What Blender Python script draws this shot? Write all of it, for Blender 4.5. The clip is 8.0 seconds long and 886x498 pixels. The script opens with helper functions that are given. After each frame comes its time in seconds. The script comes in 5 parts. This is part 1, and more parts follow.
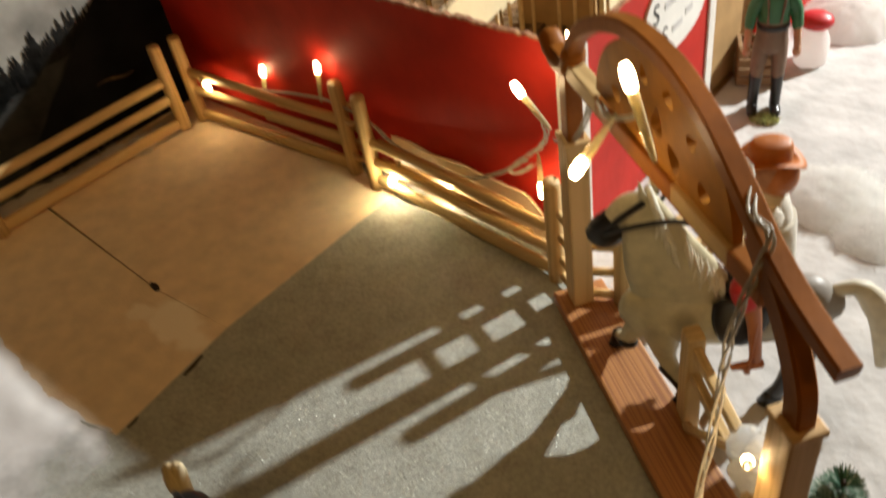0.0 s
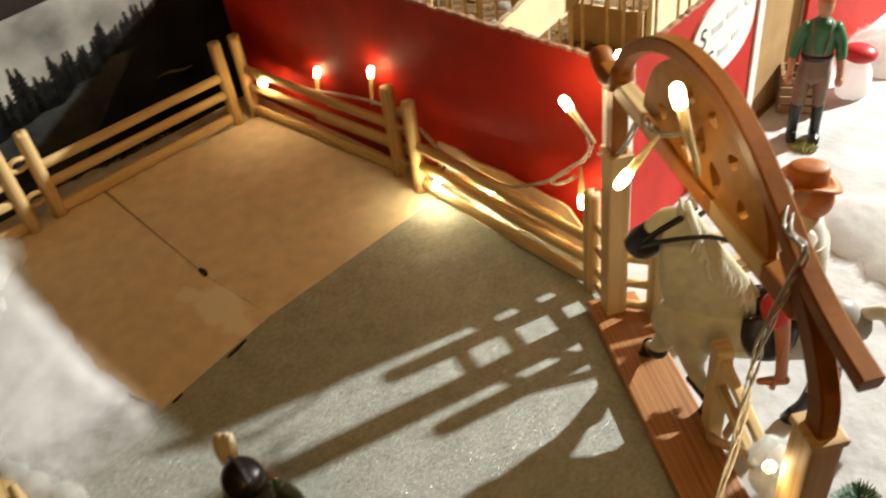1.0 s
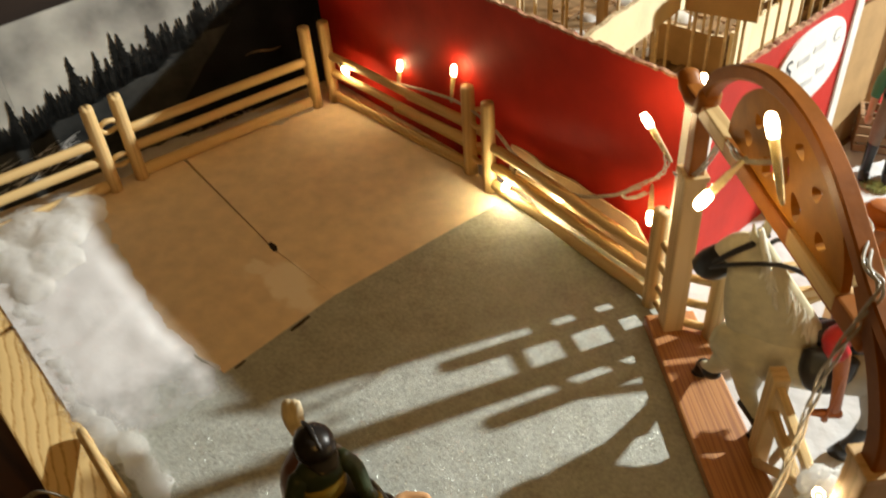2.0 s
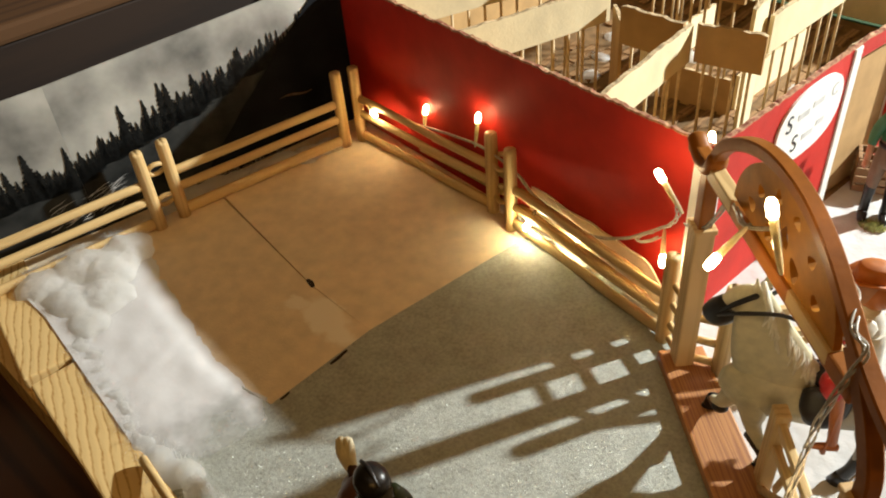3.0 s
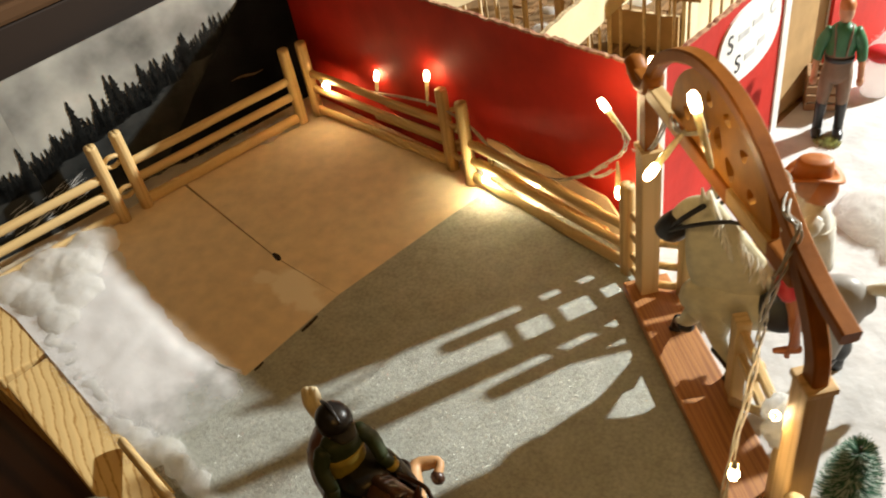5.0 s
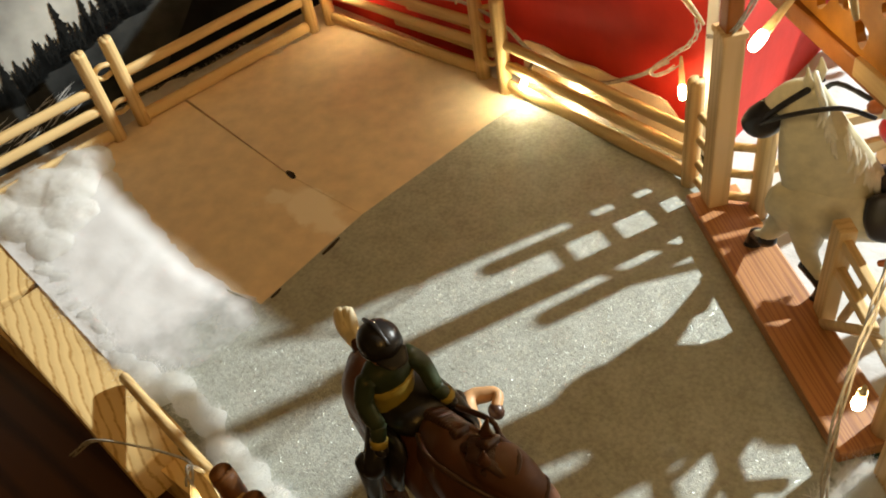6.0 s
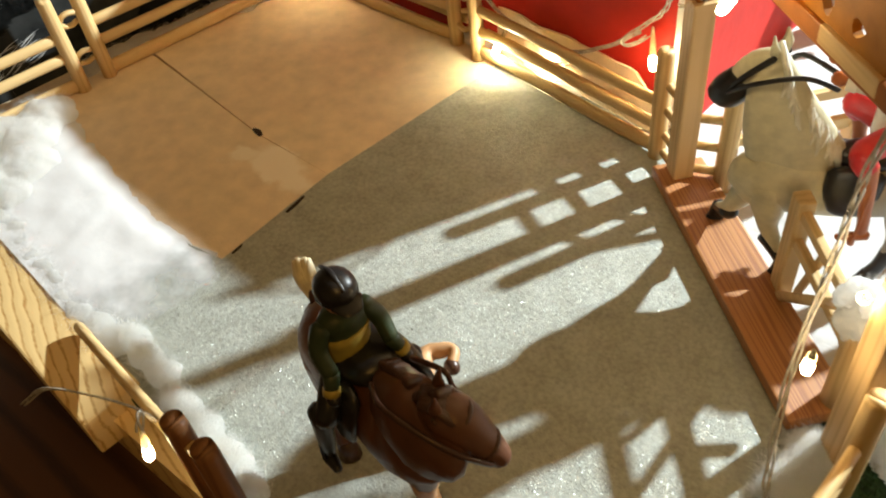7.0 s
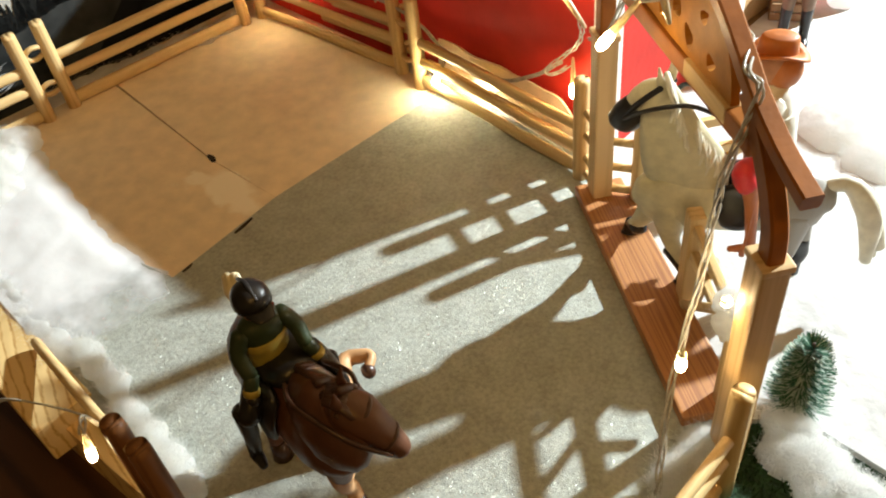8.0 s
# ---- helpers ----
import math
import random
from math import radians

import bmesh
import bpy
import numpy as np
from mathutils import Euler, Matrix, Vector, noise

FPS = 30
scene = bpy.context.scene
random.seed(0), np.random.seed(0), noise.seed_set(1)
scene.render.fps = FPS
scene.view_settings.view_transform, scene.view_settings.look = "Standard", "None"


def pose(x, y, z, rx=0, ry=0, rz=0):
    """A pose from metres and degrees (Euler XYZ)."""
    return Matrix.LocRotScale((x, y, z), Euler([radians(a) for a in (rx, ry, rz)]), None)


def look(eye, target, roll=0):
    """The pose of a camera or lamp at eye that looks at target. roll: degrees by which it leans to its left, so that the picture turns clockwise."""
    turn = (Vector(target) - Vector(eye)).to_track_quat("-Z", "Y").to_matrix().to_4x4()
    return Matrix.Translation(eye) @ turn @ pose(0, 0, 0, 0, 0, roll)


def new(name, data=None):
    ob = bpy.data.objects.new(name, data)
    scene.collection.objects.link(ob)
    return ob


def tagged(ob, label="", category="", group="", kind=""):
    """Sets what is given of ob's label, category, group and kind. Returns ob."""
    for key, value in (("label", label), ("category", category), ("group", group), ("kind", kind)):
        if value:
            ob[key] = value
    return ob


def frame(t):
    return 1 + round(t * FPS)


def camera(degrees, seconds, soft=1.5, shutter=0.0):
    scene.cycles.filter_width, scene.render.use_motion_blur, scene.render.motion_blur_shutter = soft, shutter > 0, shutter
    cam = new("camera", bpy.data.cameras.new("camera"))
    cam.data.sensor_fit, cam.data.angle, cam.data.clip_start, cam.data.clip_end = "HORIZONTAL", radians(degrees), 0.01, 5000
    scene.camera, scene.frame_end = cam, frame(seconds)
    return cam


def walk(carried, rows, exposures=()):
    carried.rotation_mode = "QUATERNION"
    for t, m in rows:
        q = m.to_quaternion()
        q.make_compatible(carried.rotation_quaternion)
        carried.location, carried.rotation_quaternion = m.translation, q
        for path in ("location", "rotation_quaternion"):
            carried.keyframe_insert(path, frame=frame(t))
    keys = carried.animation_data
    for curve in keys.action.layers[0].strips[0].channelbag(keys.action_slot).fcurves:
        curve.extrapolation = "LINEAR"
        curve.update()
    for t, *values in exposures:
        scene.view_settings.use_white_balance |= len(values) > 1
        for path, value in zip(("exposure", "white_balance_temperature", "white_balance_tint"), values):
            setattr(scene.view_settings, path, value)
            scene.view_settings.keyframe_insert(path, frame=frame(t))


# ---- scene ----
cam = camera(55.2, 8.0, soft=1.9, shutter=0.5)
PATH = [
    (0.00, 0.5528, -0.3517, 0.3679, 47.87, 8.12, 33.12),
    (0.20, 0.5523, -0.3535, 0.3839, 48.72, 8.24, 33.91),
    (0.50, 0.5510, -0.3702, 0.3844, 49.44, 8.04, 35.28),
    (0.70, 0.5588, -0.3627, 0.3654, 49.62, 7.52, 36.61),
    (1.00, 0.5569, -0.3707, 0.3779, 49.08, 6.59, 36.86),
    (1.20, 0.5618, -0.3942, 0.3752, 49.79, 5.46, 39.43),
    (1.50, 0.5673, -0.3869, 0.3795, 49.05, 3.73, 42.44),
    (1.70, 0.5625, -0.3890, 0.3754, 49.66, 3.22, 42.27),
    (2.00, 0.5537, -0.3893, 0.3869, 49.66, 3.73, 43.10),
    (2.20, 0.5526, -0.3961, 0.3979, 50.38, 3.92, 43.19),
    (3.50, 0.5777, -0.4151, 0.4438, 49.88, 4.17, 43.47),
    (4.00, 0.6021, -0.4239, 0.4338, 49.95, 4.63, 42.62),
    (4.20, 0.5991, -0.4252, 0.4314, 49.53, 4.60, 41.51),
    (5.30, 0.5683, -0.4051, 0.3985, 48.50, 9.91, 38.66),
    (5.50, 0.5492, -0.4027, 0.3822, 47.78, 10.57, 38.47),
    (5.80, 0.5288, -0.4083, 0.3528, 45.86, 8.57, 38.25),
    (6.00, 0.5380, -0.4052, 0.3576, 45.47, 8.69, 38.65),
    (6.20, 0.5359, -0.4072, 0.3514, 45.64, 8.26, 38.44),
    (6.50, 0.5386, -0.4000, 0.3425, 44.92, 7.84, 38.82),
    (7.00, 0.5447, -0.4080, 0.3483, 44.17, 5.83, 38.84),
    (7.20, 0.5556, -0.4122, 0.3512, 44.91, 5.52, 38.65),
    (7.50, 0.5772, -0.4116, 0.3645, 45.37, 5.79, 38.58),
    (8.00, 0.5901, -0.4069, 0.3671, 45.61, 5.86, 37.94),
]
walk(cam, [(t, pose(x, y, z, rx, ry, rz)) for t, x, y, z, rx, ry, rz in PATH],
     exposures=[(0.0, -0.40, 7950, 18), (0.5, -0.07, 7850, 16), (2.0, -0.02, 7800, 15), (4.0, 0.08, 7600, 15), (5.5, 0.06, 7850, 16), (6.0, 0.28, 7450, 13), (6.5, 0.50, 7000, 11), (8.0, 0.58, 7000, 11)])

# ---- light: one white room lamp behind the stable, a dim warm room ----
world = bpy.data.worlds.new("room_air")
scene.world = world
world.use_nodes = True
world.node_tree.nodes["Background"].inputs[0].default_value = (1.0, 0.62, 0.30, 1)
world.node_tree.nodes["Background"].inputs[1].default_value = 0.02

lamp_data = bpy.data.lights.new("room_lamp", "POINT")
lamp_data.energy, lamp_data.shadow_soft_size, lamp_data.color = 205, 0.024, (0.80, 0.945, 1.03)
room_lamp = new("room_lamp", lamp_data)
room_lamp.location = (0.947, 1.097, 0.757)

ceil_data = bpy.data.lights.new("ceiling_lamp", "AREA")
ceil_data.shape, ceil_data.size, ceil_data.energy, ceil_data.color = "DISK", 0.30, 3.75, (1.0, 0.56, 0.14)
ceiling_lamp = new("ceiling_lamp", ceil_data)
ceiling_lamp.matrix_world = look((1.25, -1.05, 1.66), (0.1, -0.15, 0))


# ---- materials ----
def mat(name, base, rough=0.6, metal=0.0, vary=0.12, scale=60.0, bump=0.15, bump_scale=400.0, spec=0.4, coat=0.0, sheen=0.0, trans=0.0, second=None):
    """Base colour with two scales of variation and a fine relief."""
    m = bpy.data.materials.new(name)
    m.use_nodes = True
    nt = m.node_tree
    b = nt.nodes["Principled BSDF"]
    b.inputs["Roughness"].default_value = rough
    b.inputs["Metallic"].default_value = metal
    b.inputs["Specular IOR Level"].default_value = spec
    b.inputs["Coat Weight"].default_value = coat
    b.inputs["Sheen Weight"].default_value = sheen
    b.inputs["Transmission Weight"].default_value = trans
    co = nt.nodes.new("ShaderNodeTexCoord")
    n1 = nt.nodes.new("ShaderNodeTexNoise")
    n1.inputs["Scale"].default_value = scale
    n1.inputs["Detail"].default_value = 5
    nt.links.new(co.outputs["Object"], n1.inputs["Vector"])
    ramp = nt.nodes.new("ShaderNodeValToRGB")
    dark = second or tuple(c * (1 - 2.2 * vary) for c in base)
    light = tuple(min(1, c * (1 + vary)) for c in base)
    ramp.color_ramp.elements[0].color, ramp.color_ramp.elements[1].color = (*dark, 1), (*light, 1)
    ramp.color_ramp.elements[0].position, ramp.color_ramp.elements[1].position = 0.28, 0.68
    nt.links.new(n1.outputs["Fac"], ramp.inputs["Fac"])
    nt.links.new(ramp.outputs["Color"], b.inputs["Base Color"])
    if bump:
        n2 = nt.nodes.new("ShaderNodeTexNoise")
        n2.inputs["Scale"].default_value = bump_scale
        n2.inputs["Detail"].default_value = 4
        nt.links.new(co.outputs["Object"], n2.inputs["Vector"])
        bp = nt.nodes.new("ShaderNodeBump")
        bp.inputs["Strength"].default_value = bump
        bp.inputs["Distance"].default_value = 0.002
        nt.links.new(n2.outputs["Fac"], bp.inputs["Height"])
        nt.links.new(bp.outputs["Normal"], b.inputs["Normal"])
    return m


def grain(name, light, dark, rough=0.5, along="X", rings=220.0, stretch=0.06, bump=0.2, distort=6.0, skew=0.0):
    """Wood with its grain along one axis of the object."""
    m = mat(name, light, rough, bump=0)
    nt = m.node_tree
    b = nt.nodes["Principled BSDF"]
    co = nt.nodes["Texture Coordinate"]
    mp = nt.nodes.new("ShaderNodeMapping")
    k = {"X": (stretch, 1, 1), "Y": (1, stretch, 1), "Z": (1, 1, stretch)}[along]
    mp.inputs["Scale"].default_value = k
    mp.inputs["Rotation"].default_value = (0, 0, skew)
    nt.links.new(co.outputs["Object"], mp.inputs["Vector"])
    w = nt.nodes.new("ShaderNodeTexWave")
    w.wave_type, w.bands_direction = "BANDS", {"X": "Y", "Y": "X", "Z": "X"}[along]
    w.inputs["Scale"].default_value = rings / 6.28
    w.inputs["Distortion"].default_value = distort
    w.inputs["Detail"].default_value = 3
    w.inputs["Detail Scale"].default_value = 1.2
    nt.links.new(mp.outputs["Vector"], w.inputs["Vector"])
    n = nt.nodes.new("ShaderNodeTexNoise")
    n.inputs["Scale"].default_value = 900
    n.inputs["Detail"].default_value = 3
    nt.links.new(mp.outputs["Vector"], n.inputs["Vector"])
    mix = nt.nodes.new("ShaderNodeMath")
    mix.operation = "MULTIPLY_ADD"
    mix.inputs[1].default_value = 0.35
    nt.links.new(n.outputs["Fac"], mix.inputs[0])
    sc = nt.nodes.new("ShaderNodeMath")
    sc.operation = "MULTIPLY"
    sc.inputs[1].default_value = 0.75
    nt.links.new(w.outputs["Fac"], sc.inputs[0])
    nt.links.new(sc.outputs[0], mix.inputs[2])
    ramp = nt.nodes["Color Ramp"]
    ramp.color_ramp.elements[0].color, ramp.color_ramp.elements[1].color = (*dark, 1), (*light, 1)
    ramp.color_ramp.elements[0].position, ramp.color_ramp.elements[1].position = 0.12, 0.55
    nt.links.new(mix.outputs[0], ramp.inputs["Fac"])
    bp = nt.nodes.new("ShaderNodeBump")
    bp.inputs["Strength"].default_value = bump
    bp.inputs["Distance"].default_value = 0.001
    nt.links.new(mix.outputs[0], bp.inputs["Height"])
    nt.links.new(bp.outputs["Normal"], b.inputs["Normal"])
    return m


def glow(name, colour, strength):
    m = bpy.data.materials.new(name)
    m.use_nodes = True
    nt = m.node_tree
    b = nt.nodes["Principled BSDF"]
    b.inputs["Base Color"].default_value = (0.9, 0.9, 0.85, 1)
    b.inputs["Emission Color"].default_value = (*colour, 1)
    b.inputs["Emission Strength"].default_value = strength
    return m


def glitter(name, base):
    """Short-pile felt sprinkled with bright flakes."""
    m = mat(name, base, 0.75, vary=0.11, scale=420, bump=0.28, bump_scale=1500, sheen=0.2)
    nt = m.node_tree
    b = nt.nodes["Principled BSDF"]
    co = nt.nodes["Texture Coordinate"]
    broad = nt.nodes.new("ShaderNodeTexNoise")
    broad.inputs["Scale"].default_value, broad.inputs["Detail"].default_value = 65, 6
    nt.links.new(co.outputs["Object"], broad.inputs["Vector"])
    soil = nt.nodes.new("ShaderNodeValToRGB")
    soil.color_ramp.elements[0].color, soil.color_ramp.elements[1].color = (0.86, 0.85, 0.82, 1), (1.04, 1.04, 1.04, 1)
    soil.color_ramp.elements[0].position, soil.color_ramp.elements[1].position = 0.30, 0.62
    nt.links.new(broad.outputs["Fac"], soil.inputs["Fac"])
    worn = nt.nodes.new("ShaderNodeMix")
    worn.data_type, worn.blend_type = "RGBA", "MULTIPLY"
    worn.inputs["Factor"].default_value = 1.0
    nt.links.new(nt.nodes["Color Ramp"].outputs["Color"], worn.inputs["A"])
    nt.links.new(soil.outputs["Color"], worn.inputs["B"])
    nt.links.new(worn.outputs["Result"], b.inputs["Base Color"])
    v = nt.nodes.new("ShaderNodeTexVoronoi")
    v.inputs["Scale"].default_value = 1350
    nt.links.new(co.outputs["Object"], v.inputs["Vector"])
    sep = nt.nodes.new("ShaderNodeSeparateColor")
    nt.links.new(v.outputs["Color"], sep.inputs[0])
    pick = nt.nodes.new("ShaderNodeMath")
    pick.operation = "GREATER_THAN"
    pick.inputs[1].default_value = 0.78
    nt.links.new(sep.outputs[0], pick.inputs[0])
    near = nt.nodes.new("ShaderNodeMath")
    near.operation = "LESS_THAN"
    near.inputs[1].default_value = 0.42
    nt.links.new(v.outputs["Distance"], near.inputs[0])
    both = nt.nodes.new("ShaderNodeMath")
    both.operation = "MULTIPLY"
    nt.links.new(pick.outputs[0], both.inputs[0])
    nt.links.new(near.outputs[0], both.inputs[1])
    tilt = nt.nodes.new("ShaderNodeVectorMath")
    tilt.operation = "SUBTRACT"
    tilt.inputs[1].default_value = (0.5, 0.5, 0.35)
    nt.links.new(v.outputs["Color"], tilt.inputs[0])
    size = nt.nodes.new("ShaderNodeVectorMath")
    size.operation = "SCALE"
    nt.links.new(tilt.outputs[0], size.inputs[0])
    nt.links.new(both.outputs[0], size.inputs["Scale"])
    lean = nt.nodes.new("ShaderNodeVectorMath")
    lean.operation = "ADD"
    nt.links.new(nt.nodes["Bump"].outputs[0], lean.inputs[0])
    nt.links.new(size.outputs[0], lean.inputs[1])
    unit = nt.nodes.new("ShaderNodeVectorMath")
    unit.operation = "NORMALIZE"
    nt.links.new(lean.outputs[0], unit.inputs[0])
    nt.links.new(unit.outputs[0], b.inputs["Normal"])
    shine = nt.nodes.new("ShaderNodeMapRange")
    shine.inputs["To Max"].default_value = 0.60
    nt.links.new(both.outputs[0], shine.inputs["Value"])
    nt.links.new(shine.outputs[0], b.inputs["Metallic"])
    rr = nt.nodes.new("ShaderNodeMapRange")
    rr.inputs["To Min"].default_value, rr.inputs["To Max"].default_value = 0.75, 0.3
    nt.links.new(both.outputs[0], rr.inputs["Value"])
    nt.links.new(rr.outputs[0], b.inputs["Roughness"])
    return m


M_FENCE = grain("fence_wood", (0.67, 0.47, 0.22), (0.54, 0.35, 0.15), 0.5, "Z", 500, 0.08, 0.1)
M_RAIL = grain("rail_wood", (0.67, 0.47, 0.22), (0.54, 0.35, 0.15), 0.5, "X", 500, 0.08, 0.1)
M_FRET = mat("fret_plastic", (0.42, 0.165, 0.020), 0.55, spec=0.15, vary=0.12, scale=90, bump=0.06)
M_PILLAR = grain("pillar_wood", (0.67, 0.45, 0.22), (0.54, 0.34, 0.15), 0.5, "Z", 420, 0.05, 0.12)
# fence wood darkened to paint the shade on the front posts
M_POST_SHADED = grain("shaded_post_wood", (0.26, 0.115, 0.045), (0.17, 0.070, 0.026), 0.5, "Z", 500, 0.08, 0.1)
M_ARCH = mat("arch_plastic", (0.32, 0.105, 0.018), 0.45, spec=0.2, vary=0.10, scale=90, bump=0.06)
M_THRESH = grain("threshold_wood", (0.42, 0.170, 0.042), (0.27, 0.084, 0.018), 0.55, "X", 700, 0.03, 0.06, 16.0)
varnish = M_THRESH.node_tree.nodes["Principled BSDF"].inputs
varnish["Specular IOR Level"].default_value = 0.7
varnish["Coat Weight"].default_value, varnish["Coat Roughness"].default_value = 0.3, 0.55
M_PLANK = grain("pine_plank", (0.80, 0.57, 0.26), (0.46, 0.23, 0.06), 0.5, "X", 430, 0.30, 0.10, 4.0, 0.75)
M_PLANK.node_tree.nodes["Color Ramp"].color_ramp.elements[0].position = 0.10
M_PLANK.node_tree.nodes["Color Ramp"].color_ramp.elements[1].position = 0.34
M_DARKWOOD = grain("dark_wood", (0.046, 0.020, 0.009), (0.026, 0.011, 0.005), 0.55, "X", 120, 0.08, 0.1)
M_TABLE = grain("table_wood", (0.085, 0.036, 0.016), (0.035, 0.014, 0.007), 0.35, "X", 90, 0.1, 0.1)
M_RED = mat("red_card", (0.54, 0.030, 0.021), 0.6, spec=0.25, vary=0.10, scale=30, bump=0.12, bump_scale=150)
M_CARD = mat("brown_card", (0.46, 0.28, 0.12), 0.8, vary=0.08, scale=50, bump=0.1)
M_CREAM = mat("cream_card", (0.78, 0.66, 0.42), 0.8, vary=0.06, scale=50, bump=0.1)
M_TORNRED = mat("torn_red_edge", (0.50, 0.30, 0.17), 0.9, vary=0.25, scale=260, bump=0.6, second=(0.22, 0.03, 0.02))
M_TORN = mat("torn_card_edge", (0.62, 0.46, 0.27), 0.9, vary=0.25, scale=300, bump=0.6)
M_WHITE = mat("white_paint", (0.80, 0.78, 0.73), 0.6, vary=0.05, scale=80, bump=0.2)
M_PAPER = mat("white_paper", (0.80, 0.80, 0.76), 0.7, vary=0.04, scale=40, bump=0.05)
M_INK = mat("ink", (0.03, 0.03, 0.035), 0.7, bump=0)
M_FELT = glitter("glitter_felt", (0.380, 0.400, 0.356))
M_BOARD = mat("tan_board", (0.84, 0.68, 0.48), 0.75, vary=0.06, scale=70, bump=0.15, bump_scale=700)


def worn_patch(m, spots, pale):
    """Pale rubbed places with ragged soft rims: (x, y, half length, half width, turn, strength)."""
    nt = m.node_tree
    b = nt.nodes["Principled BSDF"]
    base = nt.nodes["Color Ramp"].outputs["Color"]
    co = nt.nodes["Texture Coordinate"]
    ns = nt.nodes.new("ShaderNodeTexNoise")
    ns.inputs["Scale"].default_value, ns.inputs["Detail"].default_value = 55, 5
    nt.links.new(co.outputs["Object"], ns.inputs["Vector"])
    off = nt.nodes.new("ShaderNodeVectorMath")
    off.operation = "MULTIPLY_ADD"
    off.inputs[1].default_value = (0.030, 0.030, 0)
    nt.links.new(ns.outputs["Color"], off.inputs[0])
    nt.links.new(co.outputs["Object"], off.inputs[2])
    for x, y, a, w, turn, k in spots:
        mp = nt.nodes.new("ShaderNodeMapping")
        mp.vector_type = "TEXTURE"
        mp.inputs["Location"].default_value = (x + 0.015, y + 0.015, 0)
        mp.inputs["Rotation"].default_value = (0, 0, turn)
        mp.inputs["Scale"].default_value = (a, w, 1)
        nt.links.new(off.outputs[0], mp.inputs["Vector"])
        ln = nt.nodes.new("ShaderNodeVectorMath")
        ln.operation = "LENGTH"
        nt.links.new(mp.outputs[0], ln.inputs[0])
        rg = nt.nodes.new("ShaderNodeMapRange")
        rg.interpolation_type = "SMOOTHSTEP"
        rg.inputs["From Min"].default_value, rg.inputs["From Max"].default_value = 0.65, 1.15
        rg.inputs["To Min"].default_value, rg.inputs["To Max"].default_value = k, 0.0
        nt.links.new(ln.outputs["Value"], rg.inputs["Value"])
        mx = nt.nodes.new("ShaderNodeMix")
        mx.data_type = "RGBA"
        mx.inputs["B"].default_value = (*pale, 1)
        nt.links.new(rg.outputs[0], mx.inputs["Factor"])
        nt.links.new(base, mx.inputs["A"])
        base = mx.outputs["Result"]
    nt.links.new(base, b.inputs["Base Color"])


worn_patch(M_BOARD, ((0.170, -0.1660, 0.033, 0.015, -0.15, 0.95), (0.134, -0.1720, 0.012, 0.010, 0.3, 0.8)), (0.97, 0.88, 0.73))
M_GAP = mat("dark_gap", (0.03, 0.018, 0.01), 0.9, bump=0)
M_COTTON = mat("cotton_wool", (0.91, 0.91, 0.89), 0.95, vary=0.02, scale=120, bump=0.2, bump_scale=900, sheen=0.5)
M_COTTON.node_tree.nodes["Principled BSDF"].inputs["Subsurface Weight"].default_value = 0.8
M_COTTON.node_tree.nodes["Principled BSDF"].inputs["Subsurface Radius"].default_value = (0.016, 0.016, 0.015)
M_COTTON.node_tree.nodes["Principled BSDF"].inputs["Subsurface Scale"].default_value = 1.0
nt = M_COTTON.node_tree
thin = nt.nodes.new("ShaderNodeBsdfTranslucent")
thin.inputs["Color"].default_value = (0.96, 0.96, 0.94, 1)
half = nt.nodes.new("ShaderNodeMixShader")
half.inputs[0].default_value = 0.6
nt.links.new(nt.nodes["Principled BSDF"].outputs[0], half.inputs[1])
nt.links.new(thin.outputs[0], half.inputs[2])
nt.links.new(half.outputs[0], nt.nodes["Material Output"].inputs["Surface"])
M_SHEET = mat("snow_sheet_cloth", (0.55, 0.55, 0.54), 0.9, vary=0.10, scale=35, bump=0.9, bump_scale=70, sheen=0.2)
M_TURF = mat("turf", (0.020, 0.060, 0.022), 0.8, vary=0.3, scale=300, bump=0.6)
M_NEEDLE = mat("needles", (0.045, 0.15, 0.085), 0.7, vary=0.35, scale=400, bump=0)
M_FROST = mat("frost_flock", (0.50, 0.58, 0.50), 0.9, vary=0.2, scale=400, bump=0)
M_LEAD = mat("clear_wire", (0.48, 0.45, 0.38), 0.25, spec=0.7, vary=0.15, scale=300, bump=0)
M_BULB = mat("bulb_glass", (0.80, 0.72, 0.50), 0.15, spec=0.7, vary=0.1, scale=300, bump=0, trans=0.5)
M_GLOW = glow("lit_diode", (1.0, 0.80, 0.48), 105)
M_GLOW_STRONG = glow("bright_diode", (1.0, 0.95, 0.66), 200)
M_GLOW_WEAK = glow("dim_diode", (1.0, 0.80, 0.48), 48)
M_FLOORTILE = grain("stable_tile", (0.30, 0.17, 0.08), (0.17, 0.09, 0.04), 0.6, "X", 400, 0.1, 0.2)
M_DOWEL = mat("dowel", (0.68, 0.50, 0.28), 0.6, vary=0.1, scale=200, bump=0.1)
M_PLASTER = mat("room_plaster", (0.17, 0.095, 0.034), 0.9, vary=0.05, scale=4, bump=0.1, bump_scale=60)


# ---- mesh helpers ----
def V(*a):
    return Vector(a)


